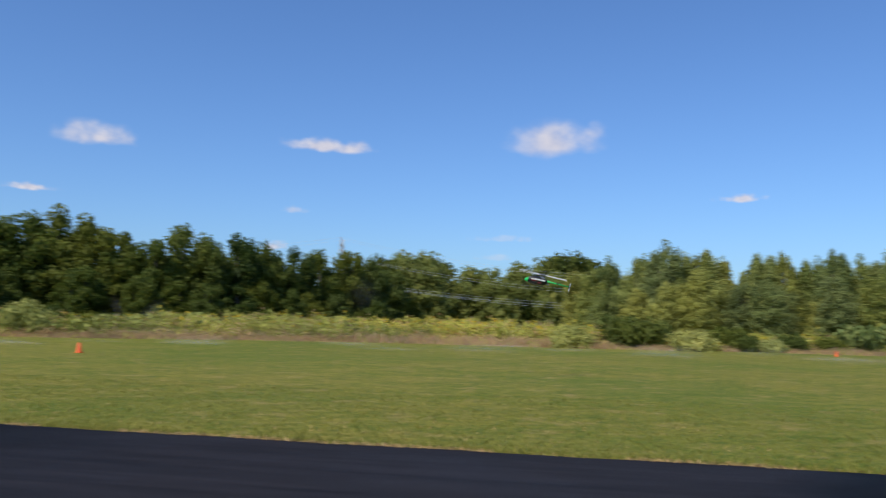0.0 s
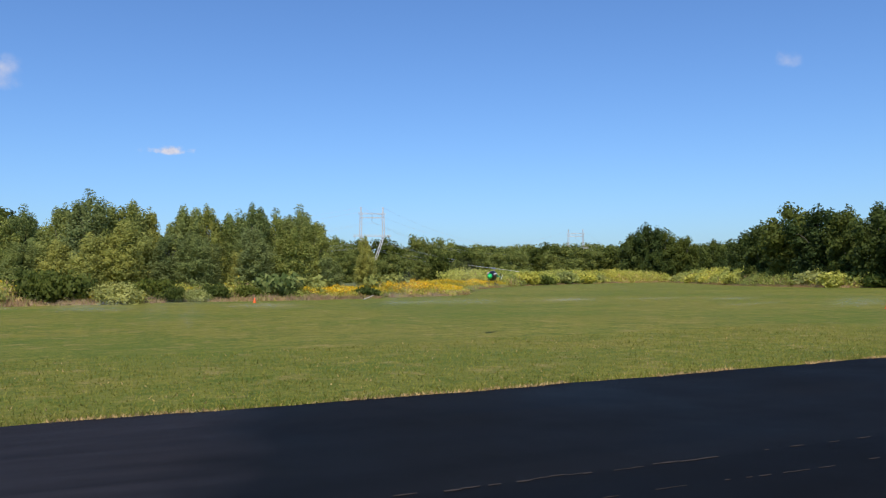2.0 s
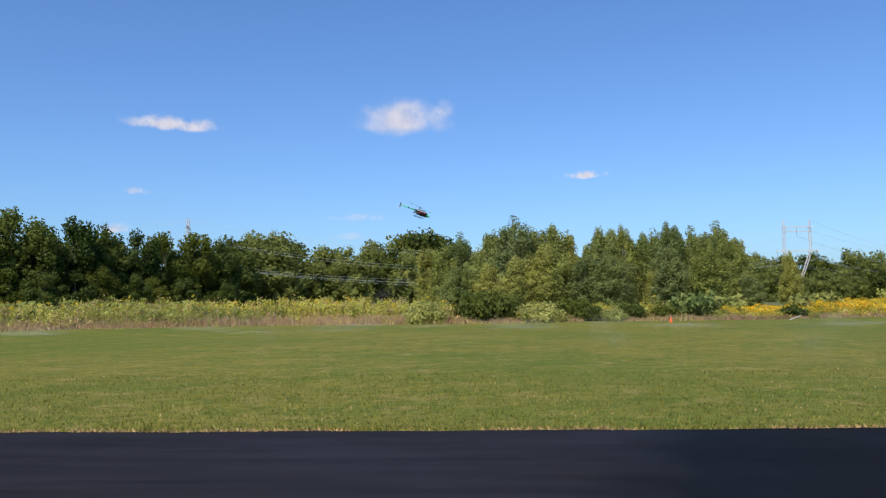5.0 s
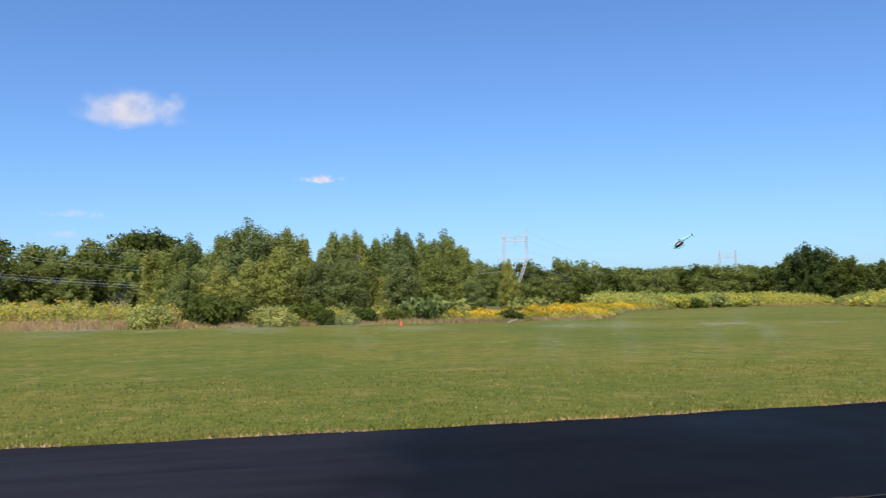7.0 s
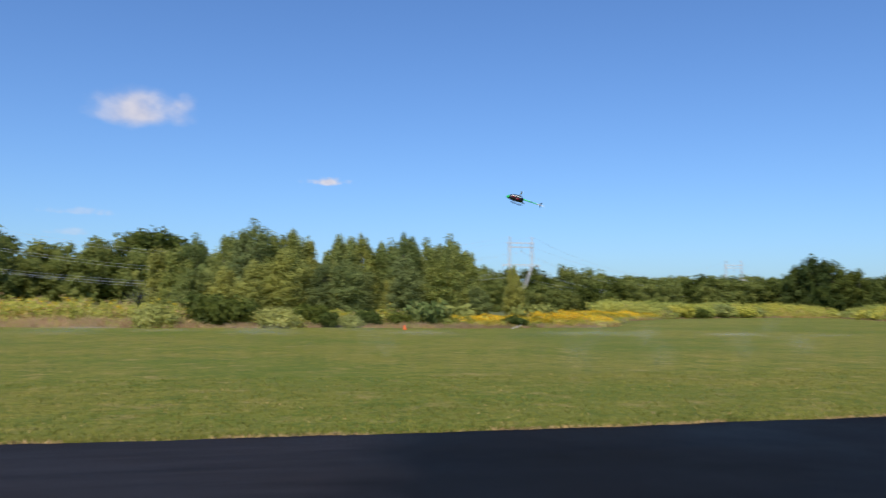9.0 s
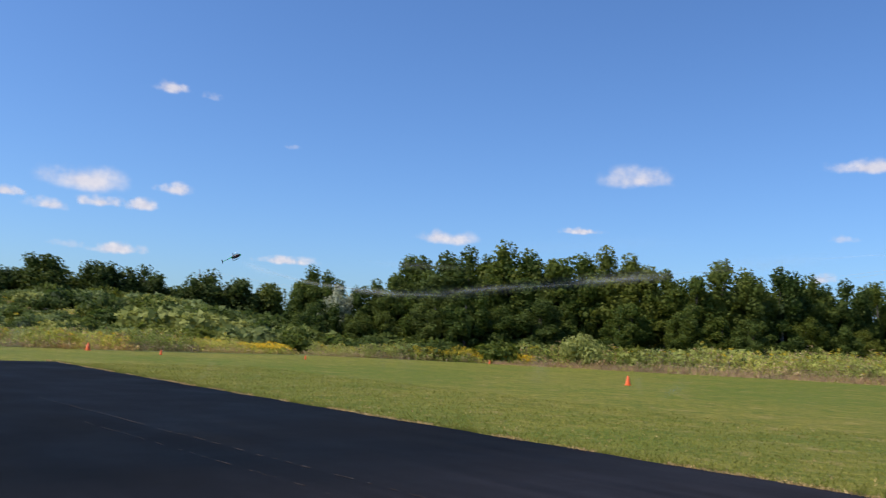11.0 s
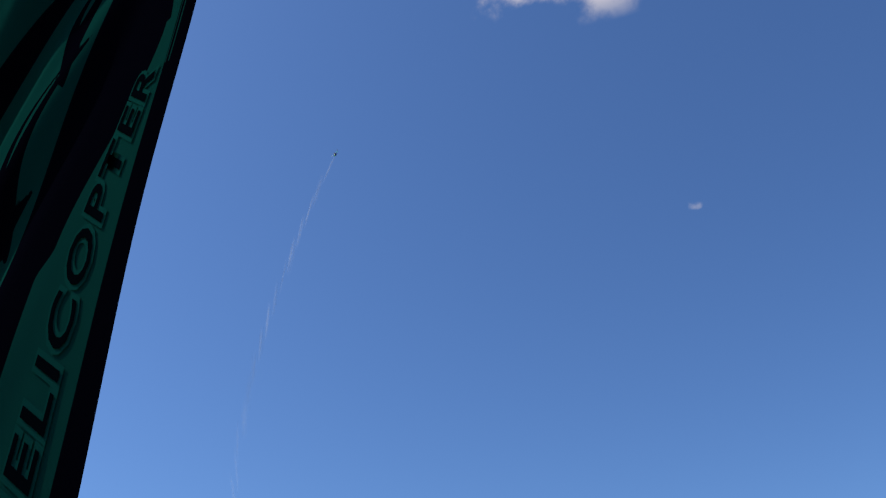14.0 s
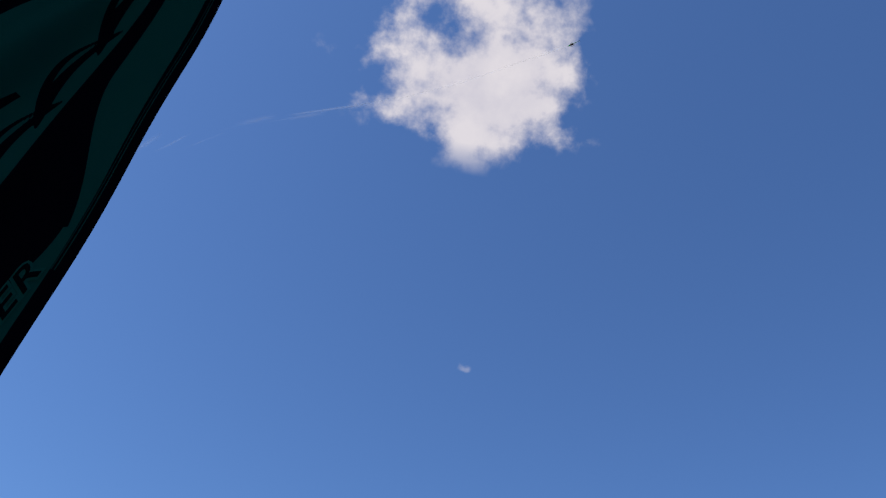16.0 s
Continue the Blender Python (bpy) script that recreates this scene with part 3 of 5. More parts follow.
def build_trees():
    rng = random.Random(21)
    away = pose(0, -900, -40)
    forest_l = "dark green deciduous tree in the dense wood edge"
    clump_l = "light olive-green poplar at the field border"
    maple_l = "dark green broad maple beside the meadow"
    far_l = "distant mixed green tree beyond the power line"
    crest_l = "slender dark tree standing on the low grassy bank"
    forest = [make_tree(100 + k, LEAF_FOREST, forest_l, 24, 2.7, 0.6, 300, 0.26, "round", 0.62) for k in range(4)]
    crest = [make_tree(150 + k, LEAF_MAPLE, crest_l, 20, 3.4, 1.6, 150, 0.45) for k in range(3)]
    clump = [make_tree(200 + k, LEAF_CLUMP, clump_l, 38, 2.15, 0.4, 400, 0.165, "column", 0.9) for k in range(4)]
    maple = [make_tree(300 + k, LEAF_MAPLE, maple_l, 24, 3.1, 0.4, 240, 0.33, "round", 0.62) for k in range(3)]
    far = [make_tree(400 + k, LEAF_FAR, far_l, 22, 3.3, 0.4, 125, 0.40, "round", 0.65) for k in range(4)]
    used = []

    woods, dim = [], []

    def put(kinds, x, y, h, group, wide=1.0):
        ob = rng.choice(kinds)
        s = h / 9.6
        turn, w = rng.uniform(0, 360), wide * rng.uniform(0.9, 1.15)
        if kinds is far:
            (dim if rng.random() < 0.38 else woods).append((ob, pose(x, y, ground_z(x, y) - 0.05, 0, 0, turn) @ Matrix.Diagonal((s * w, s * w, s, 1))))
            return
        if ob not in used:
            used.append(ob)
            ob.matrix_basis = pose(x, y, ground_z(x, y) - 0.05, 0, 0, turn)
            ob.scale = (s * w, s * w, s)
            tagged(ob, group=group)
        else:
            c = place(ob, x, y, s, turn, w)
            tagged(c, group=group)
    # the wood's edge: a front row, then lower fill before it and rows behind it
    for x, y, h in FOREST:
        put(forest, x, y, h * 1.06, "wood", 1.0)
    for x, y, h in FOREST:
        put(forest, x * 0.95 + rng.uniform(-1.5, 1.5), y * 0.95 + rng.uniform(-1, 1), h * rng.uniform(0.45, 0.66), "wood", 1.25)
        put(forest, x * 1.1 + rng.uniform(-2, 2), y * 1.1 + rng.uniform(-2, 2), h * rng.uniform(0.85, 0.98), "wood", 1.2)
    pale = make_tree(170, LEAF_PALE, "pale silvery-leaved tree in the wood edge", 24, 2.3, 1.5, 150, 0.26)
    put([pale], -67.2, 46.4, 6.6, "wood", 1.0)
    for x, y, h in CREST:
        put(crest, x, y, h, "bank trees", 1.25)
    for x, y, h in CREST:
        for _ in range(3):
            put(crest, x * 1.04 + rng.uniform(-3, 3), y * 1.04 + rng.uniform(-4, 4), h * rng.uniform(0.5, 0.85), "bank trees", 1.5)
    for x, y, h in CLUMP:
        put(clump, x, y, h, "poplar clump", 1.1 if x < 26 else 0.95)
    for x, y, h in CLUMP[:-1]:
        put(clump, x * 0.95 + rng.uniform(-1.2, 1.2), y * 0.93, h * rng.uniform(0.5, 0.75), "poplar clump", 1.4)
        put(clump, x * 1.05 + rng.uniform(-1.5, 1.5), y * 1.05, h * rng.uniform(0.9, 1.0), "poplar clump", 1.4)
    for x, y, h in MAPLES:
        put(maple, x, y, h * 1.08, "maples", 1.0)
        put(maple, x * 1.05 + rng.uniform(-2, 2), y * 1.05, h * rng.uniform(0.7, 0.9), "maples", 1.1)
        put(maple, x * 0.99 + rng.uniform(-2, 2), y * 0.98 + rng.uniform(-1, 1), h * rng.uniform(0.4, 0.6), "maples", 1.2)
    for x, y, h in FAR:
        h *= 1.0 if x > 0 else 1.12
        put(far, x, y, h, "far wood")
        for _ in range(4):
            k = rng.uniform(0.93, 1.12)
            put(far, x * k + rng.uniform(-10, 10), y * k + rng.uniform(-6, 6), h * k * rng.uniform(0.6, 0.93), "far wood", 1.15)
    # lower trees round the foot of the power line
    for k in range(26):
        a = radians(17.2 + 13 * k / 25 + rng.uniform(-0.3, 0.3))
        d = rng.uniform(290, 355)
        put(far, math.sin(a) * d, math.cos(a) * d, rng.uniform(7.5, 11.5), "far wood", 1.1)
    # the furthest woods, low under the skyline from the towers to the maples
    for k in range(78):
        a = radians(25 + 22 * k / 77 + rng.uniform(-0.3, 0.3))
        d = rng.choice((rng.uniform(480, 550), rng.uniform(640, 860)))
        put(far, math.sin(a) * d, math.cos(a) * d, d * 0.0335 * rng.uniform(0.85, 1.15) - ground_z(0, d) + 1.7, "far wood", 1.5)
    for k in range(24):
        a = radians(60 + 60 * k / 23)
        put(far, math.sin(a) * 160, math.cos(a) * 160, rng.uniform(8, 12), "far wood", 1.2)
        a = radians(-95 - 80 * k / 23)
        put(far, math.sin(a) * 150, math.cos(a) * 150, rng.uniform(6, 10), "far wood", 1.2)
    for stand, leaf, l in ((woods, LEAF_FAR, "distant mixed green woods beyond the power line"), (dim, LEAF_MAPLE, "distant dark green trees standing among the lighter woods")):
        wood = joined("far_woods", [(next(c for c in ob.children if c.name.startswith("crown")).data, m) for ob, m in stand], [leaf])
        tagged(wood, l, "woods", kind="stuff")
    for ob in far:
        for c in list(ob.children):
            bpy.data.objects.remove(c)
        bpy.data.objects.remove(ob)


def build_shrubs():
    rng = random.Random(31)
    kinds = [make_shrub(500 + k, m, l, s, 115) for k, (m, l, s) in enumerate((
        (LEAF_SHRUB, "pale green rounded shrub at the field edge", 0.16), (LEAF_FOREST, "dark green shrub at the field edge", 0.17),
        (LEAF_WEED, "yellow-green bush in the tall weeds", 0.14), (LEAF_CLUMP, "olive-green shrub on the bank", 0.17)))]
    kinds.append(make_shrub(510, LEAF_SHRUB, "pale green finely leaved rounded shrub at the field edge", 0.085, 330))
    kinds.append(make_shrub(511, LEAF_FOREST, "dark green dense bushy shrub at the field edge", 0.10, 300))
    used = []

    def put(k, x, y, h, wide=1.0):
        ob = kinds[k]
        turn = rng.uniform(0, 360)
        if ob not in used:
            used.append(ob)
            ob.matrix_basis = pose(x, y, ground_z(x, y), 0, 0, turn)
            ob.scale = (h * wide, h * wide, h)
        else:
            place(ob, x, y, h, turn, wide)
    # bushes along the border
    for k, x, y, h, w in ((4, -4.5, 64.4, 2.1, 0.95), (4, 4.3, 64.2, 2.0, 1.15), (5, 0.2, 66.4, 2.9, 0.85), (5, -0.9, 68, 3.0, 0.8), (5, 1.4, 67.6, 2.5, 0.8), (4, 9.9, 65.0, 1.3, 1.0), (5, 11.4, 66.5, 1.7, 0.8), (5, 8.3, 66.0, 1.5, 0.7),
                          (5, 14.2, 67, 1.5, 0.9), (5, 7.0, 68, 2.2, 1.0), (3, 16.5, 68, 2.6, 0.9), (3, 19.6, 70, 2.4, 1.0), (3, 28.5, 74, 2.6, 0.9), (1, 24.5, 68, 1.2, 0.9),
                          (2, 80, 136, 3.1, 1.1), (2, 88, 143, 3.0, 1.2), (0, 97, 150, 3.1, 1.2), (2, 105, 155, 2.9, 1.4), (1, 85, 138, 2.3, 0.8),
                          (4, -43.5, 54.4, 3.4, 0.7), (3, -40.5, 57, 1.8, 1.0), (1, -49, 50, 2.2, 1.1), (1, -53, 47, 2.0, 1.2), (3, -55, 45.5, 1.7, 1.2)):
        put(k, x, y, h, w)
    # pale mounds massed along the eastern border
    for k in range(120):
        p, out = border_point(205 + 2.3 * k + rng.uniform(-1.2, 1.2))
        q = p + out * rng.uniform(1.0, 9.0)
        if q.x > 74:
            put(rng.choice((2, 2, 2, 2, 0)), q.x, q.y, rng.uniform(1.9, 2.8), rng.uniform(1.0, 1.5))
    # thickets on the bank and under the wood
    for _ in range(250):
        u = rng.random()
        x, y = rng.uniform(-104, -64), rng.uniform(6, 54)
        if y < 26 and x < -84 and rng.random() < 0.45:
            continue
        put(rng.choice((1, 3, 1, 3, 3, 1)), x, y, rng.uniform(1.2, 2.6) * (1.25 if y > 30 else 0.75), rng.uniform(0.8, 1.3))
    for x, y, h in FOREST:
        sx, sy = x * 0.91 + rng.uniform(-2, 2), y * 0.91
        if not in_field(sx, sy):
            put(rng.choice((1, 1, 3)), sx, sy, rng.uniform(1.4, 2.6), 1.2)
    for x, y, h in MAPLES[6:]:
        put(1, x * 0.97, y * 0.97, rng.uniform(1.2, 2.2), 1.2)


def make_brush(seed, gold, straw, tall, leaf=1.0):
    """A patch of tall weeds 6 m long and 4 m deep: stalks in front, leaves, flower heads."""
    rng = random.Random(seed)
    verts, faces, slots = [], [], []

    def card(p, s, tilt, slot):
        a = Vector((rng.gauss(0, 1), rng.gauss(0, 1), rng.gauss(0, 1) * tilt)).normalized()
        b = a.cross(Vector((rng.gauss(0, 1), rng.gauss(0, 1), rng.gauss(0, 1)))).normalized()
        i = len(verts)
        verts.extend([tuple(p - a * s * 0.55), tuple(p + b * s * 0.34), tuple(p + a * s * 0.55)])
        faces.append((i, i + 1, i + 2))
        slots.append(slot)
    for _ in range(360):
        x, y = rng.uniform(-3.3, 3.3), rng.uniform(0, 4)
        front = y < 1.1 + 0.5 * noise.noise(Vector((x * 0.6, seed, 0)))
        top = tall * (0.80 + 0.4 * noise.noise(Vector((x * 0.45 + seed, y * 0.6, seed)))) * (0.55 + 0.45 * min(1, (y - 0.8) / 1.5)) * rng.uniform(0.78, 1.05)
        if front and straw > 0.2:
            top = rng.uniform(0.3, 0.75)
        lx, ly = rng.gauss(0, 0.1), rng.gauss(0, 0.1)
        i = len(verts)
        verts.extend([(x - 0.012, y, -0.05), (x + 0.012, y, -0.05), (x + lx, y + ly, top)])
        faces.append((i, i + 1, i + 2))
        slots.append(1 if rng.random() < 0.6 else 0)
        dry = rng.random() < (0.85 if front else 0.18) * min(1, straw * 3)
        for k in range(5 if front else 9):
            u = rng.uniform(0.1, 1.0) ** 0.8
            card(Vector((x + lx * u, y + ly * u, top * u)) + Vector((rng.gauss(0, 0.09), rng.gauss(0, 0.09), 0)), rng.uniform(0.14, 0.30) * leaf, 1.3, 1 if dry else 0)
        if rng.random() < gold * (0.4 + 1.2 * max(0, noise.noise(Vector((x * 0.7, y * 0.7, seed + 3))) + 0.3)) and not front:
            for k in range(6):
                card(Vector((x + lx, y + ly, top)) + Vector((rng.gauss(0, 0.10), rng.gauss(0, 0.10), rng.gauss(0, 0.08))), rng.uniform(0.14, 0.26), 0.5, 2)
    ob = mesh_of("meadow_weeds", verts, faces, [LEAF_WEED, STRAW, GOLD], None, "", slots)
    return ob


def make_dry_grass(seed):
    """A strip of dead brown grass 6 m long and about 1.5 m deep, knee-high and matted."""
    rng = random.Random(seed)
    verts, faces, slots = [], [], []
    for _ in range(900):
        x, y = rng.uniform(-3.4, 3.4), rng.uniform(0, 1.7)
        top = (0.28 + 0.42 * min(1, y)) * (1 + 0.7 * noise.noise(Vector((x * 0.8, y, seed)))) * rng.uniform(0.6, 1.15)
        lx, ly, w = rng.gauss(0, 0.16), rng.gauss(0, 0.12), rng.uniform(0.02, 0.06)
        i = len(verts)
        verts.extend([(x - w, y, -0.05), (x + w, y + rng.gauss(0, 0.03), -0.05), (x + lx, y + ly, top)])
        faces.append((i, i + 1, i + 2))
        slots.append(1 if rng.random() < 0.86 else 0)
    return mesh_of("dry_grass", verts, faces, [LEAF_WEED, DRY], None, "", slots)


def build_dry_grass():
    rng = random.Random(47)
    strips = [make_dry_grass(680 + k) for k in range(3)]
    for ob in strips:
        tagged(ob, "matted brown dead grass along the mown field's border", "dry grass", "field border weeds", "stuff")
    s, used = 68.0, []
    while s < 480:
        p, out = border_point(s)
        gap = 0.75 if p.x < -42 else 0.15 if p.x < -2 else 0.55 if p.x < 72 else 0.35
        if rng.random() > gap:
            ob = rng.choice(strips)
            q = p - out * rng.uniform(0.9, 1.5)
            m = pose(q.x, q.y, ground_z(q.x, q.y) - 0.02, 0, 0, math.degrees(math.atan2(-out.x, out.y)) + rng.uniform(-5, 5))
            if ob in used:
                c = copy_thing(ob, m)
            else:
                used.append(ob)
                ob.matrix_basis = m
                c = ob
            c.scale = (1.0, 1.0, rng.uniform(0.75, 1.15) * (0.5 if p.x < -42 else 0.75 if p.x < -22 else 1.0 if p.x < -2 else 0.6))
        s += 4.4


def build_brush():
    rng = random.Random(41)
    green = [make_brush(600 + k, 0.04, 0.5, 2.0) for k in range(3)]
    golden = [make_brush(620 + k, 1.5, 0.15, 1.45) for k in range(2)]
    pale = [make_brush(640 + k, 0.0, 0.07, 2.0, 1.1) for k in range(2)]
    for ob, l in [(o, "yellow-green tall weeds with dry brown stalks at the field edge") for o in green] + [(o, "bright yellow goldenrod in flower at the field edge") for o in golden] + [(o, "pale green tall reeds at the field edge") for o in pale]:
        tagged(ob, l, "weeds", "field border weeds", "stuff")
    used = []
    s = 68.0
    while s < 480:
        p, out = border_point(s)
        x = p.x
        for row in range(3):
            q = p - out * 0 + out * (row * 3.2 + rng.uniform(-0.4, 0.4))
            if x < -45:
                ob = rng.choice(green + golden if row < 2 else green)
            elif x < -2:
                ob = rng.choice(green) if rng.random() < 0.93 else golden[0]
            elif x < 72:
                ob = rng.choice(golden) if x > 22 else rng.choice(green + pale + golden[:1])
            else:
                ob = rng.choice(pale)
            turn = math.degrees(math.atan2(-out.x, out.y)) + rng.uniform(-8, 8)
            k = rng.uniform(0.85, 1.15) * (0.75 if x < -44 else 1.15 if x < -2 else 0.8 if x < 72 else 1.65)
            m = pose(q.x, q.y, ground_z(q.x, q.y) - 0.02, 0, 0, turn)
            if ob not in used:
                used.append(ob)
                ob.matrix_basis = m
                c = ob
            else:
                c = copy_thing(ob, m)
            c.scale = (k, k, k * rng.uniform(0.8, 1.15) if x < 72 else k * rng.uniform(0.95, 1.1))
        s += 4.6
    for _ in range(60):
        q = Vector((rng.uniform(-104, -63), rng.uniform(-8, 50), 0))
        c = copy_thing(rng.choice(green + golden[:1]), pose(q.x, q.y, ground_z(q.x, q.y) - 0.1, 0, 0, rng.uniform(60, 120)))
        k = rng.uniform(0.8, 1.5)
        c.scale = (k * 1.3, k * 1.3, k * 0.55)


build_trees()
build_shrubs()
build_brush()
build_dry_grass()

# ---- power line ----


def make_tower():
    """A steel lattice tower 33 m high: a window of masts and beams on a V that stands on a waist."""
    tower = new("transmission_tower")

    def lattice(name, a, b, w, n, thick=0.16):
        bm = bmesh.new()
        a, b = Vector(a), Vector(b)
        d = (b - a).normalized()
        u = Vector((0, 1, 0))
        v = d.cross(u).normalized()
        c = [(u + v) * w / 2, (u - v) * w / 2, (-u - v) * w / 2, (v - u) * w / 2]
        for q in c:
            tube(bm, [a + q, b + q], thick / 2, 4)
        for i in range(n):
            p0, p1 = a.lerp(b, i / n), a.lerp(b, (i + 1) / n)
            for k in range(4):
                q0, q1 = (c[k], c[(k + 1) % 4]) if i % 2 else (c[(k + 1) % 4], c[k])
                tube(bm, [p0 + q0, p1 + q1], thick / 3, 4)
        return part(name, bm, STEEL, tower)
    for sx in (-1, 1):
        lattice("mast", (sx * 5.2, 0, 20.5), (sx * 5.0, 0, 30.5), 0.9, 7)
        lattice("peak", (sx * 5.0, 0, 30.5), (sx * 5.0, 0, 33.4), 0.35, 3)
        lattice("leg", (sx * 5.2, 0, 20.5), (sx * 1.2, 0, 9.0), 0.9, 8)
        lattice("foot", (sx * 1.2, 0, 9.0), (sx * 3.4, 0, -0.5), 0.9, 6)
    lattice("crossarm", (-6.2, 0, 30.4), (6.2, 0, 30.4), 0.5, 10)
    lattice("crossarm", (-5.4, 0, 28.6), (5.4, 0, 28.6), 0.4, 10)
    lattice("crossarm", (-8.5, 0, 20.5), (8.5, 0, 20.5), 0.7, 12)
    for x in (-7.8, 0, 7.8):
        bm = bmesh.new()
        top = 30 if x == 0 else 20.3
        tube(bm, [(x, 0, top), (x, 0, top - 3.2)], 0.09, 6)
        part("insulator", bm, GREY, tower)
    return tagged(tower, "grey steel lattice transmission tower above the trees", "transmission tower", "power line")


def build_power_line():
    def spot(az, d):
        return math.sin(radians(az)) * d, math.cos(radians(az)) * d
    places = [spot(-64, 470), spot(-19.6, 330), spot(20.05, 378), spot(33.8, 585), spot(39.0, 780)]
    tower = make_tower()
    ends = []
    for i, (x, y) in enumerate(places):
        x0, y0 = places[max(0, i - 1)]
        x1, y1 = places[min(len(places) - 1, i + 1)]
        turn = math.degrees(math.atan2(y1 - y0, x1 - x0)) + 90
        if i in (2, 3, 4):
            turn = -(-19.6, 0, 20, 33.8, 39)[i] + 12
        m = pose(x, y, ground_z(x, y), 0, 0, turn)
        if i == 0:
            tower.matrix_basis = m
        else:
            copy_thing(tower, m)
        ends.append([m @ Vector(p) for p in ((-7.8, 0, 17.2), (0, 0, 26.8), (7.8, 0, 17.2), (-5, 0, 33.2), (5, 0, 33.2), (-7.4, 0.45, 16.7), (7.4, 0.45, 16.7), (0.4, 0, 26.3))])
    for a, b in zip(ends, ends[1:]):
        for k, (p, q) in enumerate(zip(a, b)):
            p, q = p.copy(), q.copy()
            bm = bmesh.new()
            sag = (8.0, 12.5, 9.0, 13, 14, 9.6, 8.6, 13.2)[k]
            tube(bm, [p.lerp(q, i / 24) - Vector((0, 0, 4 * sag * (i / 24) * (1 - i / 24))) for i in range(25)], 0.029, 4)
            c = part("power_cable", bm, CABLE, None, "thin sagging aluminium power cable between the towers")
            tagged(c, category="cable", group="power line")


build_power_line()

# ---- clouds ----
CLOUDS = [
    (-35.3, 11.1, 4.70, 1.55),
    (-21.0, 11.6, 6.49, 0.98),
    (-5.1, 12.0, 6.50, 2.34),
    (7.1, 8.3, 3.22, 0.58),
    (-38.9, 7.7, 2.94, 0.48),
    (-22.9, 7.3, 1.48, 0.53),
    (-48.3, 6.9, 4.20, 0.99),
    (-24.1, 4.8, 1.78, 0.74),
    (-59.1, 4.8, 4.78, 0.58),
    (-66.8, 15.4, 2.43, 0.86),
    (-72.0, 9.0, 5.00, 1.76),
    (-73.8, 7.2, 2.51, 0.83),
    (-70.7, 7.7, 2.96, 0.71),
    (-68.3, 7.7, 2.44, 0.79),
    (-66.5, 8.9, 2.60, 0.80),
    (-72.5, 4.9, 2.40, 0.49),
    (-69.5, 4.8, 3.51, 0.72),
    (-64.5, 15.1, 1.38, 0.51),
    (47.3, 13.3, 1.74, 1.18),
    (-2.7, 12.9, 1.74, 1.00),
    (-84.8, 7.2, 4.01, 1.05),
    (-81.4, 7.5, 1.75, 0.72),
    (-76.2, 7.8, 2.34, 0.59),
    (-79.4, 6.7, 1.03, 0.43),
    (-44.0, 34.1, 1.22, 0.59),
    (-59.1, 12.4, 1.07, 0.38),
    (-8.7, 5.7, 4.58, 0.46),
    (-9.4, 4.4, 2.68, 0.46),
    (-22.8, 7.3, 1.62, 0.51),
    (-47.1, 53.1, 17.71, 15.05),
]


def build_clouds():
    for i, (az, el, w, h) in enumerate(CLOUDS):
        d = 4200.0
        a, e = radians(az), radians(el)
        p = Vector((math.sin(a) * math.cos(e), math.cos(a) * math.cos(e), math.sin(e))) * d
        bm = bmesh.new()
        n = 24
        big = w > 12
        high = h * 1.25 if not big else h * 1.05
        wide = (w if not big else w * 1.18) / high
        grid = [[bm.verts.new((wide * (-1 + 2 * i / n), -1 + 2 * j / n, 0.10 * math.cos(1.5 * (-1 + 2 * i / n)) * math.cos(1.5 * (-1 + 2 * j / n)) + 0.03 * noise.noise(Vector((i * 0.4, j * 0.4, az))))) for i in range(n + 1)] for j in range(n + 1)]
        for j in range(n):
            for i2 in range(n):
                bm.faces.new((grid[j][i2], grid[j][i2 + 1], grid[j + 1][i2 + 1], grid[j + 1][i2]))
        faint = w < 1.75 or el < 6 and h < 0.55
        c = part("cloud", bm, CLOUD_BIG if big else CLOUD_FAINT if faint else CLOUD, None, "large torn white cumulus cloud" if big else "small flat white fair-weather cloud", True)
        tagged(c, category="cloud", group="clouds")
        # the patch faces the ground point below the camera's eye
        c.matrix_basis = Matrix.Translation(p) @ (Vector((0, 0, EYE)) - p).to_track_quat("Z", "Y").to_matrix().to_4x4()
        k = d * math.pi / 180 * (0.62 if big else 0.70) * high
        c.scale = (k, k, k)


build_clouds()

# ---- cones ----


def make_cone():
    cone = new("traffic_cone")
    bm = bmesh.new()
    tube(bm, [(0, 0, 0.02), (0, 0, 0.05), (0, 0, 0.44), (0, 0, 0.45)], [0.13, 0.12, 0.045, 0.035], 16)
    part("body", bm, ORANGE, cone, smooth=True)
    bm = bmesh.new()
    vs = box(bm, (0, 0, 0.012), (0.28, 0.28, 0.024))
    bmesh.ops.bevel(bm, geom=[e for e in bm.edges], offset=0.006, segments=1)
    part("base", bm, ORANGE, cone)
    return tagged(cone, "bright orange plastic marker cone on the grass", "traffic cone", "field marker cones")


def build_cones():
    cone = make_cone()
    for i, (x, y, s) in enumerate(((-23.8, 33.0, 1.0), (13.0, 59.9, 0.8), (36.6, 28.0, 1.0), (55.3, 40.1, 0.75), (-56.5, 19.7, 1.15), (-51.6, 22.5, 0.7), (-46.9, 47.0, 0.7), (-48.7, 31.3, 0.6))):
        c = cone if i == 0 else copy_thing(cone, pose(x, y, 0, 0, 0, 13 * i))
        if i == 0:
            c.matrix_basis = pose(x, y, 0)
        c.scale = (s, s, s)


build_cones()


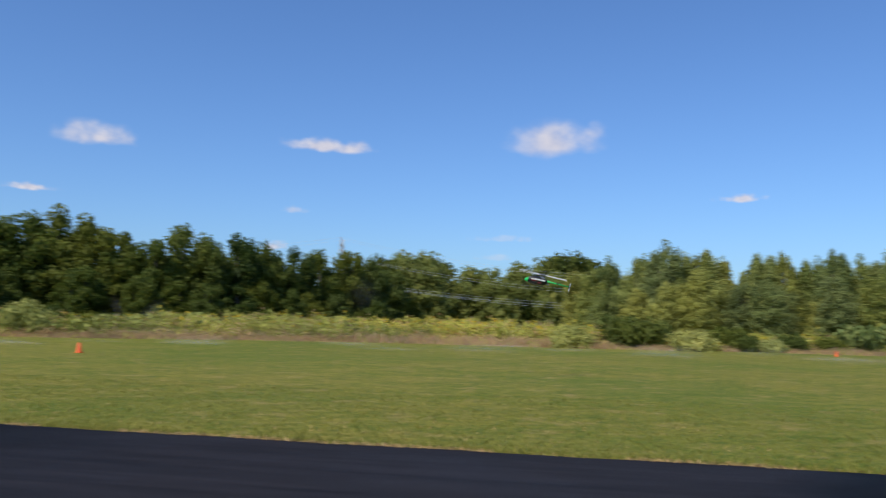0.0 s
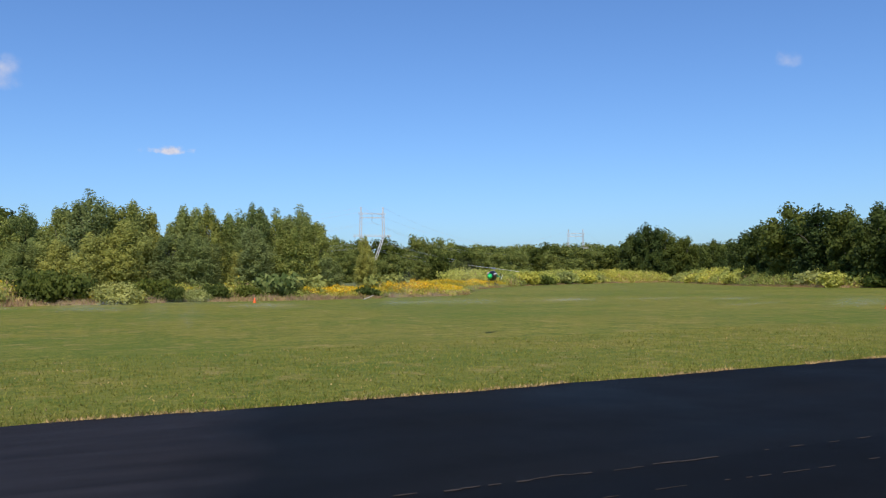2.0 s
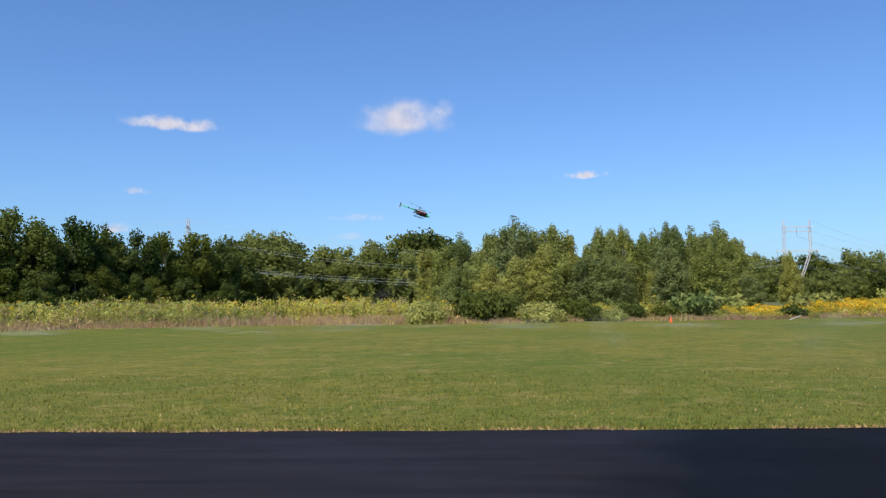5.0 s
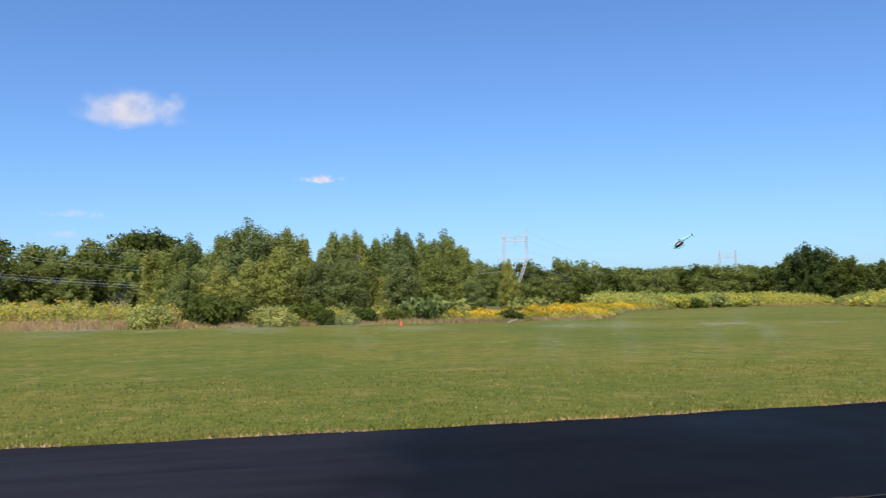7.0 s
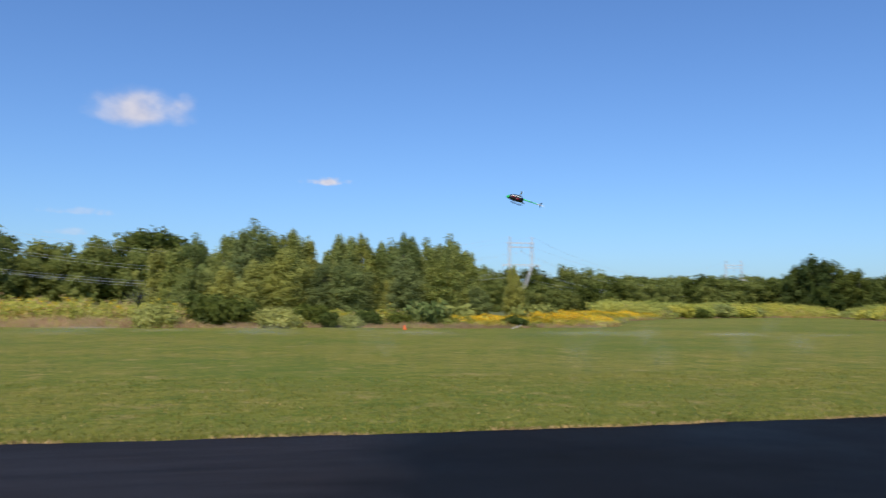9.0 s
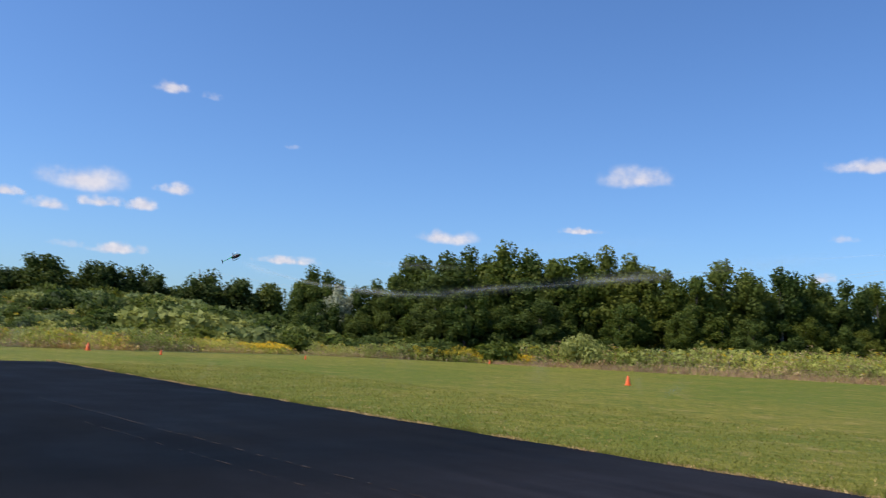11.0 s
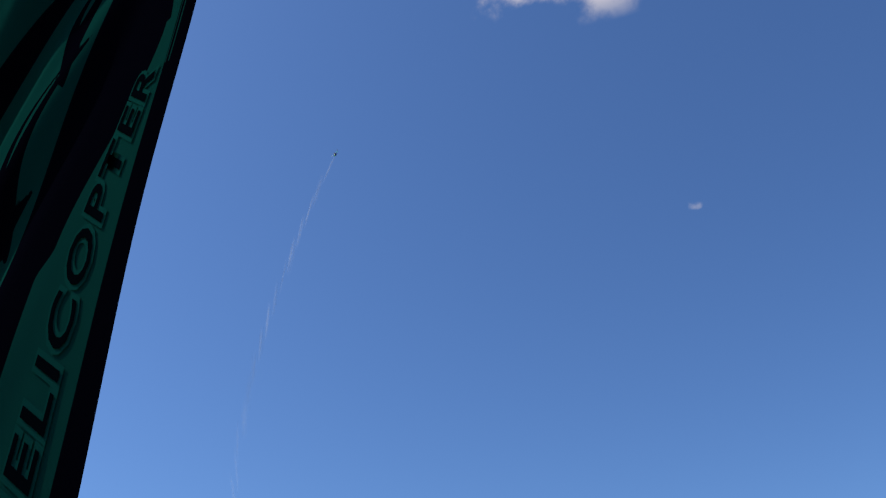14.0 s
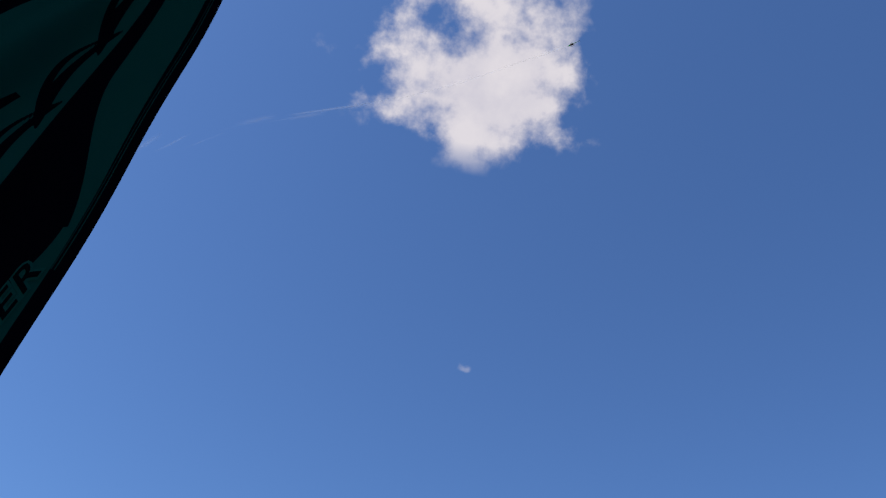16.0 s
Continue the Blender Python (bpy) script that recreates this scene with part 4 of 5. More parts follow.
def build_fallen_branch():
    bm = bmesh.new()
    tube(bm, [(-0.9, 0, 0.1), (0, 0.05, 0.32), (0.9, 0.1, 0.62)], [0.07, 0.06, 0.03], 7)
    tube(bm, [(0, 0.05, 0.32), (0.35, 0.2, 0.2), (0.6, 0.3, 0.05)], [0.045, 0.03, 0.015], 6)
    b = part("fallen_branch", bm, DEADWOOD, None, "bleached fallen branch lying in the goldenrod")
    tagged(b, category="branch")
    b.matrix_basis = pose(22.9, 63.6, -0.05, 0, 0, 20) @ Matrix.Scale(0.6, 4)


build_fallen_branch()

# ---- flags ----


def cloth(name, colour, trans=0.25, rough=0.75, second=None):
    """Woven cloth in one colour; with a second one, printed by the mesh's own "ink" layer."""
    m = Mat(name, rough)
    m.b.inputs["Specular IOR Level"].default_value = 0.0
    w = m.add("ShaderNodeTexWave", Scale=160.0)
    m.link(m.coords(), w.inputs["Vector"])
    n = m.noise(2.5, 4)

    def dyed(k):
        return m.mix(0.2, k, m.mix(n, tuple(v * 0.6 for v in k), tuple(v * 1.3 for v in k)))
    c = dyed(colour)
    if second:
        ink = m.add("ShaderNodeAttribute")
        ink.attribute_name = "ink"
        edge = m.math("ADD", m.math("MULTIPLY", ink.outputs["Fac"], 700.0), 0.5)
        edge.node.use_clamp = True
        c = m.mix(edge, c, dyed(second))
    m.color(c)
    m.bump(w.outputs["Fac"], 0.15, 0.001)
    t = m.add("ShaderNodeBsdfTranslucent")
    m.link(c, t.inputs["Color"])
    s = m.add("ShaderNodeMixShader", Fac=trans)
    m.link(m.b.outputs[0], s.inputs[1])
    m.link(t.outputs[0], s.inputs[2])
    m.link(s.outputs[0], m.nt.nodes["Material Output"].inputs["Surface"])
    return m.m


BANNER_CLOTH = cloth("banner_print", (0.0015, 0.0016, 0.0042), 0.25, 0.75, (0.004, 0.052, 0.041))
BANNER_INK = cloth("banner_ink", (0.0012, 0.0025, 0.004), 0.1)
BANNER_RIM = cloth("banner_rim", (0.005, 0.066, 0.052), 0.25)
BANNER_WIDTH = 1.9


def banner_surface(u, v, off=0.0):
    """u metres in from the free edge, v metres up: a point of the hanging cloth, off metres to its printed side."""
    fall = 0.012 * math.sin(2.1 * v + 0.6) + 0.008 * math.sin(6.0 * v + 2.0) + 0.02 * (v - 2.4)
    x = BANNER_WIDTH - u + fall * 0.6
    y = 0.07 * math.sin(3.4 * u - 1.1 * v) + 0.03 * math.sin(8.5 * u + 1.7 * v) + 0.012 * math.sin(17 * u - 2.5 * v)
    fold = 0.026 * math.sin(24 * u + 5.5 * v) + 0.008 * math.sin(55 * u + 9.0 * v + 1.0)
    return Vector((x, y * min(1.0, 0.35 + 1.2 * u) + fold * smoothstep(0.1, 0.4, u) - off, v))


def panel_left(v):
    """The inner edge of the lettered panel, which tapers off upwards and begins again above."""
    if v < 3.06:
        return 0.170 - 0.018 * smoothstep(2.45, 2.52, v) - 0.085 * smoothstep(2.5, 3.06, v)
    return 0.055 + 0.115 * smoothstep(3.0, 3.7, v)


def banner_ink(u, v):
    """How far inside the green print a spot lies, in metres; below nought it is navy."""
    # navy hem, drawn wider so that its ink takes in the fold's shadow
    rim, left = 0.046 + 0.008 * math.sin(1.7 * v), panel_left(v)
    green = min(u - rim, left - u)
    band = 0.105 - 0.035 * smoothstep(2.3, 3.2, v) + 0.02 * math.sin(2.6 * v)
    inner = 0.16 + band
    field = u - inner
    # flame-shaped tongues, each split by a slit, climbing beside the band
    for k in range(7):
        t = (v - 1.30 - 0.41 * k) / 0.58
        if 0 < t < 1:
            c = inner + 0.022 + 0.050 * math.sin(math.pi * t) - 0.012 * t
            half = 0.027 * math.sin(math.pi * t) ** 0.7 * (1.15 - 0.5 * t)
            slit = 0.006 * math.sin(math.pi * min(1, max(0, (t - 0.35) / 0.5))) if t > 0.35 else -0.01
            field = min(field, max(abs(u - c) - half, slit - abs(u - c - 0.004)))
    # a long slash, and the dark inner part of the cloth
    w = (v - 1.55) % 0.95
    field = min(field, abs(u - inner - 0.34 + 0.24 * w) - 0.030 * (1 - w) - 0.006)
    field = min(field, inner + 0.40 + 0.09 * math.sin(2.7 * v) - u)
    green = max(green, field)
    if v > 2.92:
        green = max(green, 0.0014 - abs(u - 0.028), 0.0010 - abs(u - 0.036))
    return green


def build_banner():
    banner = new("feather_banner")
    nu, nv = 260, 760
    v0, v1 = 0.75, 6.2
    verts, faces, ink = [], [], []
    for j in range(nv + 1):
        v = v0 + (v1 - v0) * j / nv
        cut = 0.0 if v < 5.3 else BANNER_WIDTH * 0.85 * ((v - 5.3) / 0.9) ** 2
        for i in range(nu + 1):
            u = cut + (BANNER_WIDTH - cut) * (i / nu) ** 1.7
            verts.append(tuple(banner_surface(u, v)))
            ink.append(banner_ink(u, v))
    for j in range(nv):
        for i in range(nu):
            a = j * (nu + 1) + i
            faces.append((a, a + 1, a + nu + 2, a + nu + 1))
    sheet = mesh_of("cloth", verts, faces, [BANNER_CLOTH], banner, "navy and green printed cloth", None, True)
    sheet.data.attributes.new("ink", "FLOAT", "POINT").data.foreach_set("value", ink)
    solid = sheet.modifiers.new("thickness", "SOLIDIFY")
    solid.thickness, solid.offset = 0.0015, 1.0
    # the word along the free edge, reading upwards
    for name, grow, mat, off in (("lettering_rim", 0.0085, BANNER_RIM, 0.0022), ("lettering", 0.0015, BANNER_INK, 0.0036)):
        text = bpy.data.curves.new(name, "FONT")
        text.body, text.size, text.space_character, text.shear, text.offset = "HELICOPTER", 0.105, 1.15, 0.35, grow
        text.resolution_u = 3
        ob = new(name, text)
        me = bpy.data.meshes.new_from_object(ob.evaluated_get(bpy.context.evaluated_depsgraph_get()))
        bpy.data.objects.remove(ob)
        for p in me.vertices:
            p.co = banner_surface(0.072 + p.co.y * 0.62 - 0.022 * smoothstep(2.5, 3.0, 1.95 + p.co.x * 1.42), 1.95 + p.co.x * 1.42, off)
        me.materials.append(mat)
        t = new(name, me)
        t.parent = banner
    bm = bmesh.new()
    tube(bm, [(0, 0, 0), (0, 0, 3.2), (0.02, 0, 5.7), (0.25, 0, 6.3)], [0.022, 0.02, 0.014, 0.008], 10)
    part("pole", bm, BLACK, banner)
    bm = bmesh.new()
    for k in range(4):
        box(bm, (0.22, 0, 0.015), (0.44, 0.05, 0.02), pose(0, 0, 0, 0, 0, 90 * k))
    part("cross_base", bm, BLACK, banner)
    return tagged(banner, "tall dark green and navy feather banner with lettering", "banner")


def build_far_flag():
    flag = new("feather_flag")
    bm = bmesh.new()
    tube(bm, [(0, 0, -0.2), (0, 0, 2.5), (0.1, 0, 4.6), (0.3, 0, 5.05)], [0.03, 0.025, 0.018, 0.01], 8)
    part("pole", bm, BLACK, flag)
    cream, maroon, blue = cloth("flag_cream", (0.72, 0.66, 0.42)), cloth("flag_maroon", (0.28, 0.05, 0.07)), cloth("flag_blue", (0.12, 0.18, 0.32))
    nu, nv = 16, 60
    verts, faces, slots = [], [], []
    for j in range(nv + 1):
        v = 0.95 + 4.1 * j / nv
        for i in range(nu + 1):
            u = 0.72 * i / nu * (1 if v < 4.6 else 1 - ((v - 4.6) / 0.5) ** 2 * 0.7)
            verts.append((-u + 0.12 + 0.03 * v, 0.05 * math.sin(6 * u + v), v))
    white = cloth("flag_white", (0.78, 0.76, 0.72))
    for j in range(nv):
        for i in range(nu):
            a = j * (nu + 1) + i
            faces.append((a, a + 1, a + nu + 2, a + nu + 1))
            u, v = (i + 0.5) / nu, 0.95 + 4.1 * (j + 0.5) / nv
            ring = math.hypot((u - 0.5) * 0.72, v - 4.3)
            slots.append(3 if 0.13 < ring < 0.24 else 1 if u > 0.86 and v < 3.6 else 2 if 0.42 < u < 0.84 and v < 3.9 and int(v * 9) % 3 else 0)
    sheet = mesh_of("cloth", verts, faces, [cream, maroon, white, blue], flag, "cream cloth with a ring emblem and stripes", slots, True)
    solid = sheet.modifiers.new("thickness", "SOLIDIFY")
    solid.thickness = 0.003
    flag.matrix_basis = pose(-47.2, 4.36, 0, 0, 0, 24)
    return tagged(flag, "cream feather flag on a black pole beyond the runway end", "flag")


banner = build_banner()
build_far_flag()

# ---- model helicopter ----


def build_helicopter():
    """A model helicopter 1.5 m long, nose along +x, its middle at the origin."""
    heli = new("model_helicopter")
    bm = loft(bmesh.new(), [(0.02, 0.04, -0.07, 0.06), (0.10, 0.085, -0.12, 0.10), (0.25, 0.108, -0.15, 0.135), (0.42, 0.11, -0.155, 0.135), (0.57, 0.09, -0.14, 0.085), (0.68, 0.058, -0.115, 0.01), (0.745, 0.016, -0.085, -0.04)])
    body = part("fuselage", bm, BLACK, heli, "black glossy fuselage", True)
    bm = loft(bmesh.new(), [(0.64, 0.075, -0.127, 0.042), (0.69, 0.057, -0.112, 0.004), (0.753, 0.017, -0.086, -0.038)])
    part("nose", bm, GREEN, body, "bright green nose", True)
    for sy in (-1, 1):
        bm = bmesh.new()
        for x, z, r, w in ((0.45, 0.02, 0.062, 1.7), (0.27, -0.03, 0.05, 1.6)):
            bmesh.ops.create_uvsphere(bm, u_segments=10, v_segments=6, radius=r, matrix=Matrix.Translation((x, sy * 0.097, z)) @ Matrix.Diagonal((w, 0.35, 0.8, 1)))
        part("side_panel", bm, RED, body, "red and pink side marking", True)
        bm = bmesh.new()
        tube(bm, [(0.10, sy * 0.086, 0.055), (0.34, sy * 0.108, 0.065), (0.54, sy * 0.096, 0.035)], 0.020, 6)
        part("stripe", bm, WHITE, body)
    bm = bmesh.new()
    tube(bm, [(0.08, 0, 0.03), (-0.25, 0, 0.022), (-0.70, 0, 0.015)], [0.032, 0.022, 0.017], 12)
    boom = part("tail_boom", bm, GREEN, heli, "bright green tail boom", True)
    bm = bmesh.new()
    tube(bm, [(-0.30, 0, 0.026), (-0.34, 0, 0.026)], 0.034, 12)
    part("collar", bm, BLACK, boom)
    bm = bmesh.new()
    vs = [bm.verts.new(p) for p in ((-0.66, 0.006, 0.02), (-0.74, 0.006, 0.14), (-0.78, 0.006, 0.14), (-0.735, 0.006, 0.0), (-0.77, 0.006, -0.10), (-0.74, 0.006, -0.10), (-0.68, 0.006, 0.0))]
    f = bm.faces.new(vs)
    e = bmesh.ops.extrude_face_region(bm, geom=[f])
    for v in e["geom"]:
        if isinstance(v, bmesh.types.BMVert):
            v.co.y -= 0.012
    part("tail_fin", bm, BLACK, heli)
    bm = bmesh.new()
    tube(bm, [(0, 0.0, 0), (0, 0.05, 0)], 0.012, 8)
    tail = part("tail_rotor", bm, GREY, heli)
    for k in (-1, 1):
        bm = bmesh.new()
        box(bm, (0, 0.045, k * 0.085), (0.028, 0.004, 0.12))
        part("tail_blade", bm, WHITE, tail)
    for sy in (-1, 1):
        bm = bmesh.new()
        tube(bm, [(0.02, sy * 0.13, -0.225), (0.10, sy * 0.13, -0.235), (0.44, sy * 0.13, -0.235), (0.52, sy * 0.13, -0.21)], 0.009, 8)
        skid = part("skid", bm, BLACK, heli)
        for x in (0.14, 0.38):
            bm = bmesh.new()
            tube(bm, [(x, sy * 0.05, -0.10), (x, sy * 0.10, -0.15), (x, sy * 0.13, -0.233)], 0.008, 6)
            part("strut", bm, BLACK, skid)
    bm = bmesh.new()
    tube(bm, [(0.20, 0, 0.09), (0.20, 0, 0.215)], 0.012, 10)
    box(bm, (0.20, 0, 0.12), (0.11, 0.09, 0.03))
    part("mast", bm, GREY, heli)
    bm = bmesh.new()
    tube(bm, [(0.18, -0.07, -0.07), (0.05, -0.11, -0.10), (-0.08, -0.10, -0.12)], [0.03, 0.034, 0.016], 10)
    part("exhaust", bm, GREY, heli, "bare metal exhaust pipe")
    bm = bmesh.new()
    box(bm, (0, 0, 0), (0.16, 0.035, 0.03))
    tube(bm, [(0, 0, -0.02), (0, 0, 0.035)], 0.022, 10)
    rotor = part("main_rotor", bm, GREY, heli, "bare metal rotor head")
    for k in (-1, 1):
        bm = bmesh.new()
        vs = []
        for x, c in ((0.07, 0.03), (0.16, 0.062), (0.76, 0.058), (0.79, 0.045)):
            vs.append([bm.verts.new((k * x, q * c / 2, z)) for q, z in ((-1, 0), (0.2, 0.005), (1, 0.0), (0.2, -0.004))])
        for a, b in zip(vs, vs[1:]):
            for i in range(4):
                bm.faces.new((a[i], a[(i + 1) % 4], b[(i + 1) % 4], b[i]))
        bm.faces.new(vs[0])
        bm.faces.new(vs[-1])
        bmesh.ops.recalc_face_normals(bm, faces=bm.faces)
        part("blade", bm, WHITE, rotor, "white carbon rotor blade")
    tagged(heli, "green and black model helicopter flying over the field", "model helicopter")
    return heli, rotor, tail


heli, rotor, tail_rotor = build_helicopter()


def build_smoke(n):
    """Loose round puffs that hang where the helicopter was slow."""
    rng = random.Random(61)
    puffs = []
    for i in range(n):
        bm = bmesh.new()
        soft = bm.verts.layers.float.new("soft")
        for k in range(2):
            c = Vector((rng.gauss(0, 0.3), rng.gauss(0, 0.2), rng.gauss(0, 0.14)))
            n = Vector((rng.gauss(0, 1), rng.gauss(0, 1), rng.gauss(0, 1))).normalized()
            a = n.orthogonal().normalized()
            b = n.cross(a)
            w = rng.uniform(0.45, 0.8)
            rim = [bm.verts.new(c + (a * math.cos(q * 0.785) * 1.3 + b * math.sin(q * 0.785)) * w * rng.uniform(0.75, 1.15) + n * rng.uniform(-0.03, 0.03)) for q in range(8)]
            heart = bm.verts.new(c)
            heart[soft] = 1.0
            for q in range(8):
                bm.faces.new((heart, rim[q], rim[(q + 1) % 8]))
        p = part("smoke_puff", bm, SMOKE, None, "thin blue-grey puff of exhaust smoke", True)
        tagged(p, category="smoke", group="smoke trail", kind="stuff")
        puffs.append(p)
    return puffs


def build_trail(n, length, width, seed, sheets):
    """Long thin wisps, laid end over end along the flight."""
    rng = random.Random(seed)
    wisps = []
    for i in range(n):
        bm = bmesh.new()
        soft = bm.verts.layers.float.new("soft")
        roll = rng.uniform(0, math.pi)
        for turn in sheets:
            side = Vector((0, math.cos(roll + turn), math.sin(roll + turn)))
            rows, m = [], 10
            for k in range(m + 1):
                u = k / m
                c = Vector(((u - 0.5) * length, rng.gauss(0, 0.02), rng.gauss(0, 0.02)))
                h = width * 0.5 * rng.uniform(0.85, 1.15)
                mid = bm.verts.new(c)
                mid[soft] = math.sin(math.pi * u)
                rows.append((bm.verts.new(c - side * h), mid, bm.verts.new(c + side * h)))
            for a, b in zip(rows, rows[1:]):
                for q in (0, 1):
                    bm.faces.new((a[q], a[q + 1], b[q + 1], b[q]))
        p = part("smoke_wisp", bm, SMOKE_TRAIL, None, "long thin white wisp of exhaust smoke", True)
        tagged(p, category="smoke", group="smoke trail", kind="stuff")
        wisps.append(p)
    return wisps


PUFFS = build_smoke(24)
STRANDS = [build_trail(10, 5.2, 0.42, 62, (0, math.pi / 2)), build_trail(17, 5.6, 0.80, 63, (0,))]

# ---- flight ----
FLIGHT = [
    (0.000, pose(-2.70, 27.37, 3.05, -24.2, -11.7, -166.2)),
    (0.200, pose(0.89, 28.99, 2.44, -18.8, -1.7, -175.5)),
    (0.500, pose(5.85, 27.89, 1.78, -6.0, 6.8, -144.1)),
    (1.000, pose(7.52, 25.41, 1.13, 19.6, -12.2, -122.2)),
    (1.500, pose(9.35, 23.19, 1.70, -10.7, -1.8, -169.4)),
    (2.000, pose(11.87, 22.00, 1.72, -6.5, -3.4, -131.0)),
    (2.500, pose(10.99, 24.66, 2.57, -34.3, 5.4, -127.8)),
    (2.733, pose(8.67, 25.42, 3.14, -20.2, 14.9, -163.6)),
    (3.000, pose(5.31, 26.17, 3.65, -13.9, 30.7, 160.6)),
    (3.167, pose(3.33, 26.74, 3.57, -23.5, 7.8, 105.2)),
    (3.333, pose(1.33, 27.36, 3.34, -10.4, -13.1, 52.5)),
    (3.500, pose(-0.63, 27.99, 3.29, 14.9, -14.1, -5.6)),
    (3.600, pose(-1.79, 28.38, 3.75, 30.4, 23.4, 19.6)),
    (3.700, pose(-2.74, 28.87, 4.33, 72.7, 44.8, 68.4)),
    (4.067, pose(-5.69, 30.98, 5.50, 43.8, 3.6, 90.1)),
    (4.400, pose(-7.07, 33.26, 6.20, -0.0, -18.0, 130.6)),
    (4.733, pose(-5.61, 36.61, 6.21, 11.8, 2.7, 72.1)),
    (5.100, pose(-2.09, 39.95, 5.80, -0.0, 23.5, 12.5)),
    (5.433, pose(2.31, 40.74, 5.22, 49.0, 36.8, 54.1)),
    (5.800, pose(8.01, 41.23, 4.56, 94.6, 18.3, 92.0)),
    (5.867, pose(9.19, 41.82, 4.55, 71.2, -16.6, 126.8)),
    (5.933, pose(10.51, 42.72, 4.61, 27.1, -25.8, 178.8)),
    (6.000, pose(11.71, 43.45, 4.69, -7.5, -0.5, -137.7)),
    (6.167, pose(14.23, 44.57, 4.89, 0.2, 5.3, -87.4)),
    (6.333, pose(16.62, 45.52, 5.10, 9.6, 3.1, -36.8)),
    (6.500, pose(19.15, 46.19, 5.19, 13.9, -5.6, 13.1)),
    (6.600, pose(20.93, 46.30, 5.05, -5.7, 4.8, -37.3)),
    (6.700, pose(22.83, 46.14, 4.79, -26.2, -4.0, -88.1)),
    (6.800, pose(24.56, 45.84, 4.65, -33.0, -25.2, -136.9)),
    (6.900, pose(25.99, 45.42, 4.89, -12.7, -0.5, -162.4)),
    (7.000, pose(26.84, 44.54, 5.14, -3.2, 29.6, 179.2)),
    (7.167, pose(27.23, 42.18, 5.07, 27.0, 16.0, -119.0)),
    (7.333, pose(27.29, 39.55, 4.90, 31.6, -14.4, -69.1)),
    (7.500, pose(27.29, 37.03, 4.80, 7.0, -36.0, -8.5)),
    (7.600, pose(27.32, 35.81, 4.86, 22.3, -20.6, -60.1)),
    (7.700, pose(27.30, 34.71, 4.99, 20.1, -0.3, -104.0)),
    (7.800, pose(27.11, 33.38, 5.07, 4.2, 12.6, -150.0)),
    (8.000, pose(25.79, 29.25, 4.90, -9.3, 48.8, 159.5)),
    (8.100, pose(26.63, 29.08, 4.68, -3.6, 21.7, -170.4)),
    (8.200, pose(26.99, 29.52, 4.60, -12.0, -4.6, -145.0)),
    (8.800, pose(18.00, 31.18, 6.20, 0.0, -25.1, 159.4)),
    (9.500, pose(-3.97, 37.79, 6.00, 0.0, 11.3, 180.0)),
    (9.900, pose(-16.60, 35.17, 5.38, -16.0, -7.1, 131.3)),
    (10.300, pose(-28.82, 30.55, 4.59, -12.7, -31.2, 82.0)),
    (10.500, pose(-33.18, 27.35, 4.01, 6.3, -40.8, 36.9)),
    (11.000, pose(-53.22, 27.71, 6.71, -3.5, -27.8, 87.8)),
    (11.500, pose(-65.63, 24.34, 13.20, 7.7, -8.9, 102.1)),
    (12.000, pose(-72.84, 21.68, 21.69, 0.4, -19.9, 129.9)),
    (12.500, pose(-77.35, 20.42, 32.25, 18.1, -35.3, 146.1)),
    (13.000, pose(-81.39, 20.77, 44.97, 17.1, -43.3, 141.5)),
    (13.167, pose(-81.75, 20.85, 48.83, -16.8, -7.8, -165.1)),
    (13.333, pose(-81.66, 20.95, 52.57, -13.6, 38.4, -126.4)),
    (13.500, pose(-81.27, 21.25, 56.64, 53.2, 58.1, -35.7)),
    (14.000, pose(-78.55, 23.53, 71.36, 26.7, 61.8, -60.2)),
    (14.500, pose(-72.45, 28.89, 81.02, -45.7, 31.7, -136.0)),
    (15.000, pose(-63.29, 34.33, 83.37, -32.6, 35.1, -96.8)),
    (15.500, pose(-51.51, 41.27, 86.79, -54.7, 17.3, -144.2)),
    (16.000, pose(-35.64, 48.27, 91.76, -58.5, 23.2, -155.3)),
]
# seconds, lean across and along the cloth, turn
BANNER_SWAY = [(0.0, 0, 0, 20), (10.0, 0, 0, 22), (12.0, 0, 1, 32), (12.5, 0.7, 2.4, 36.8), (13.0, -0.4, -3.8, 50.6), (13.25, 2.0, -3.8, 55.0), (13.5, 4.8, -3.2, 58.3),
               (14.0, -1, -0.1, 41), (14.5, 0.2, -0.6, 44.5), (15.0, -0.6, -0.7, 45.6), (15.5, 0.9, -3, 62.4), (16.0, -0.6, -0.8, 66.8)]


def flight_place(t):
    """Where the helicopter is at t seconds."""
    keys = heli.animation_data
    curves = keys.action.layers[0].strips[0].channelbag(keys.action_slot).fcurves
    at = {c.array_index: c for c in curves if c.data_path == "location"}
    def spot(s):
        return Vector([at[i].evaluate(1 + s * FPS) for i in range(3)])
    if t < 0:
        v = (spot(0.2) - spot(0.0)) / 0.2
        return spot(0.0) + Vector((v.x, v.y, 1.0)) * max(t, -2.0)
    return spot(t)


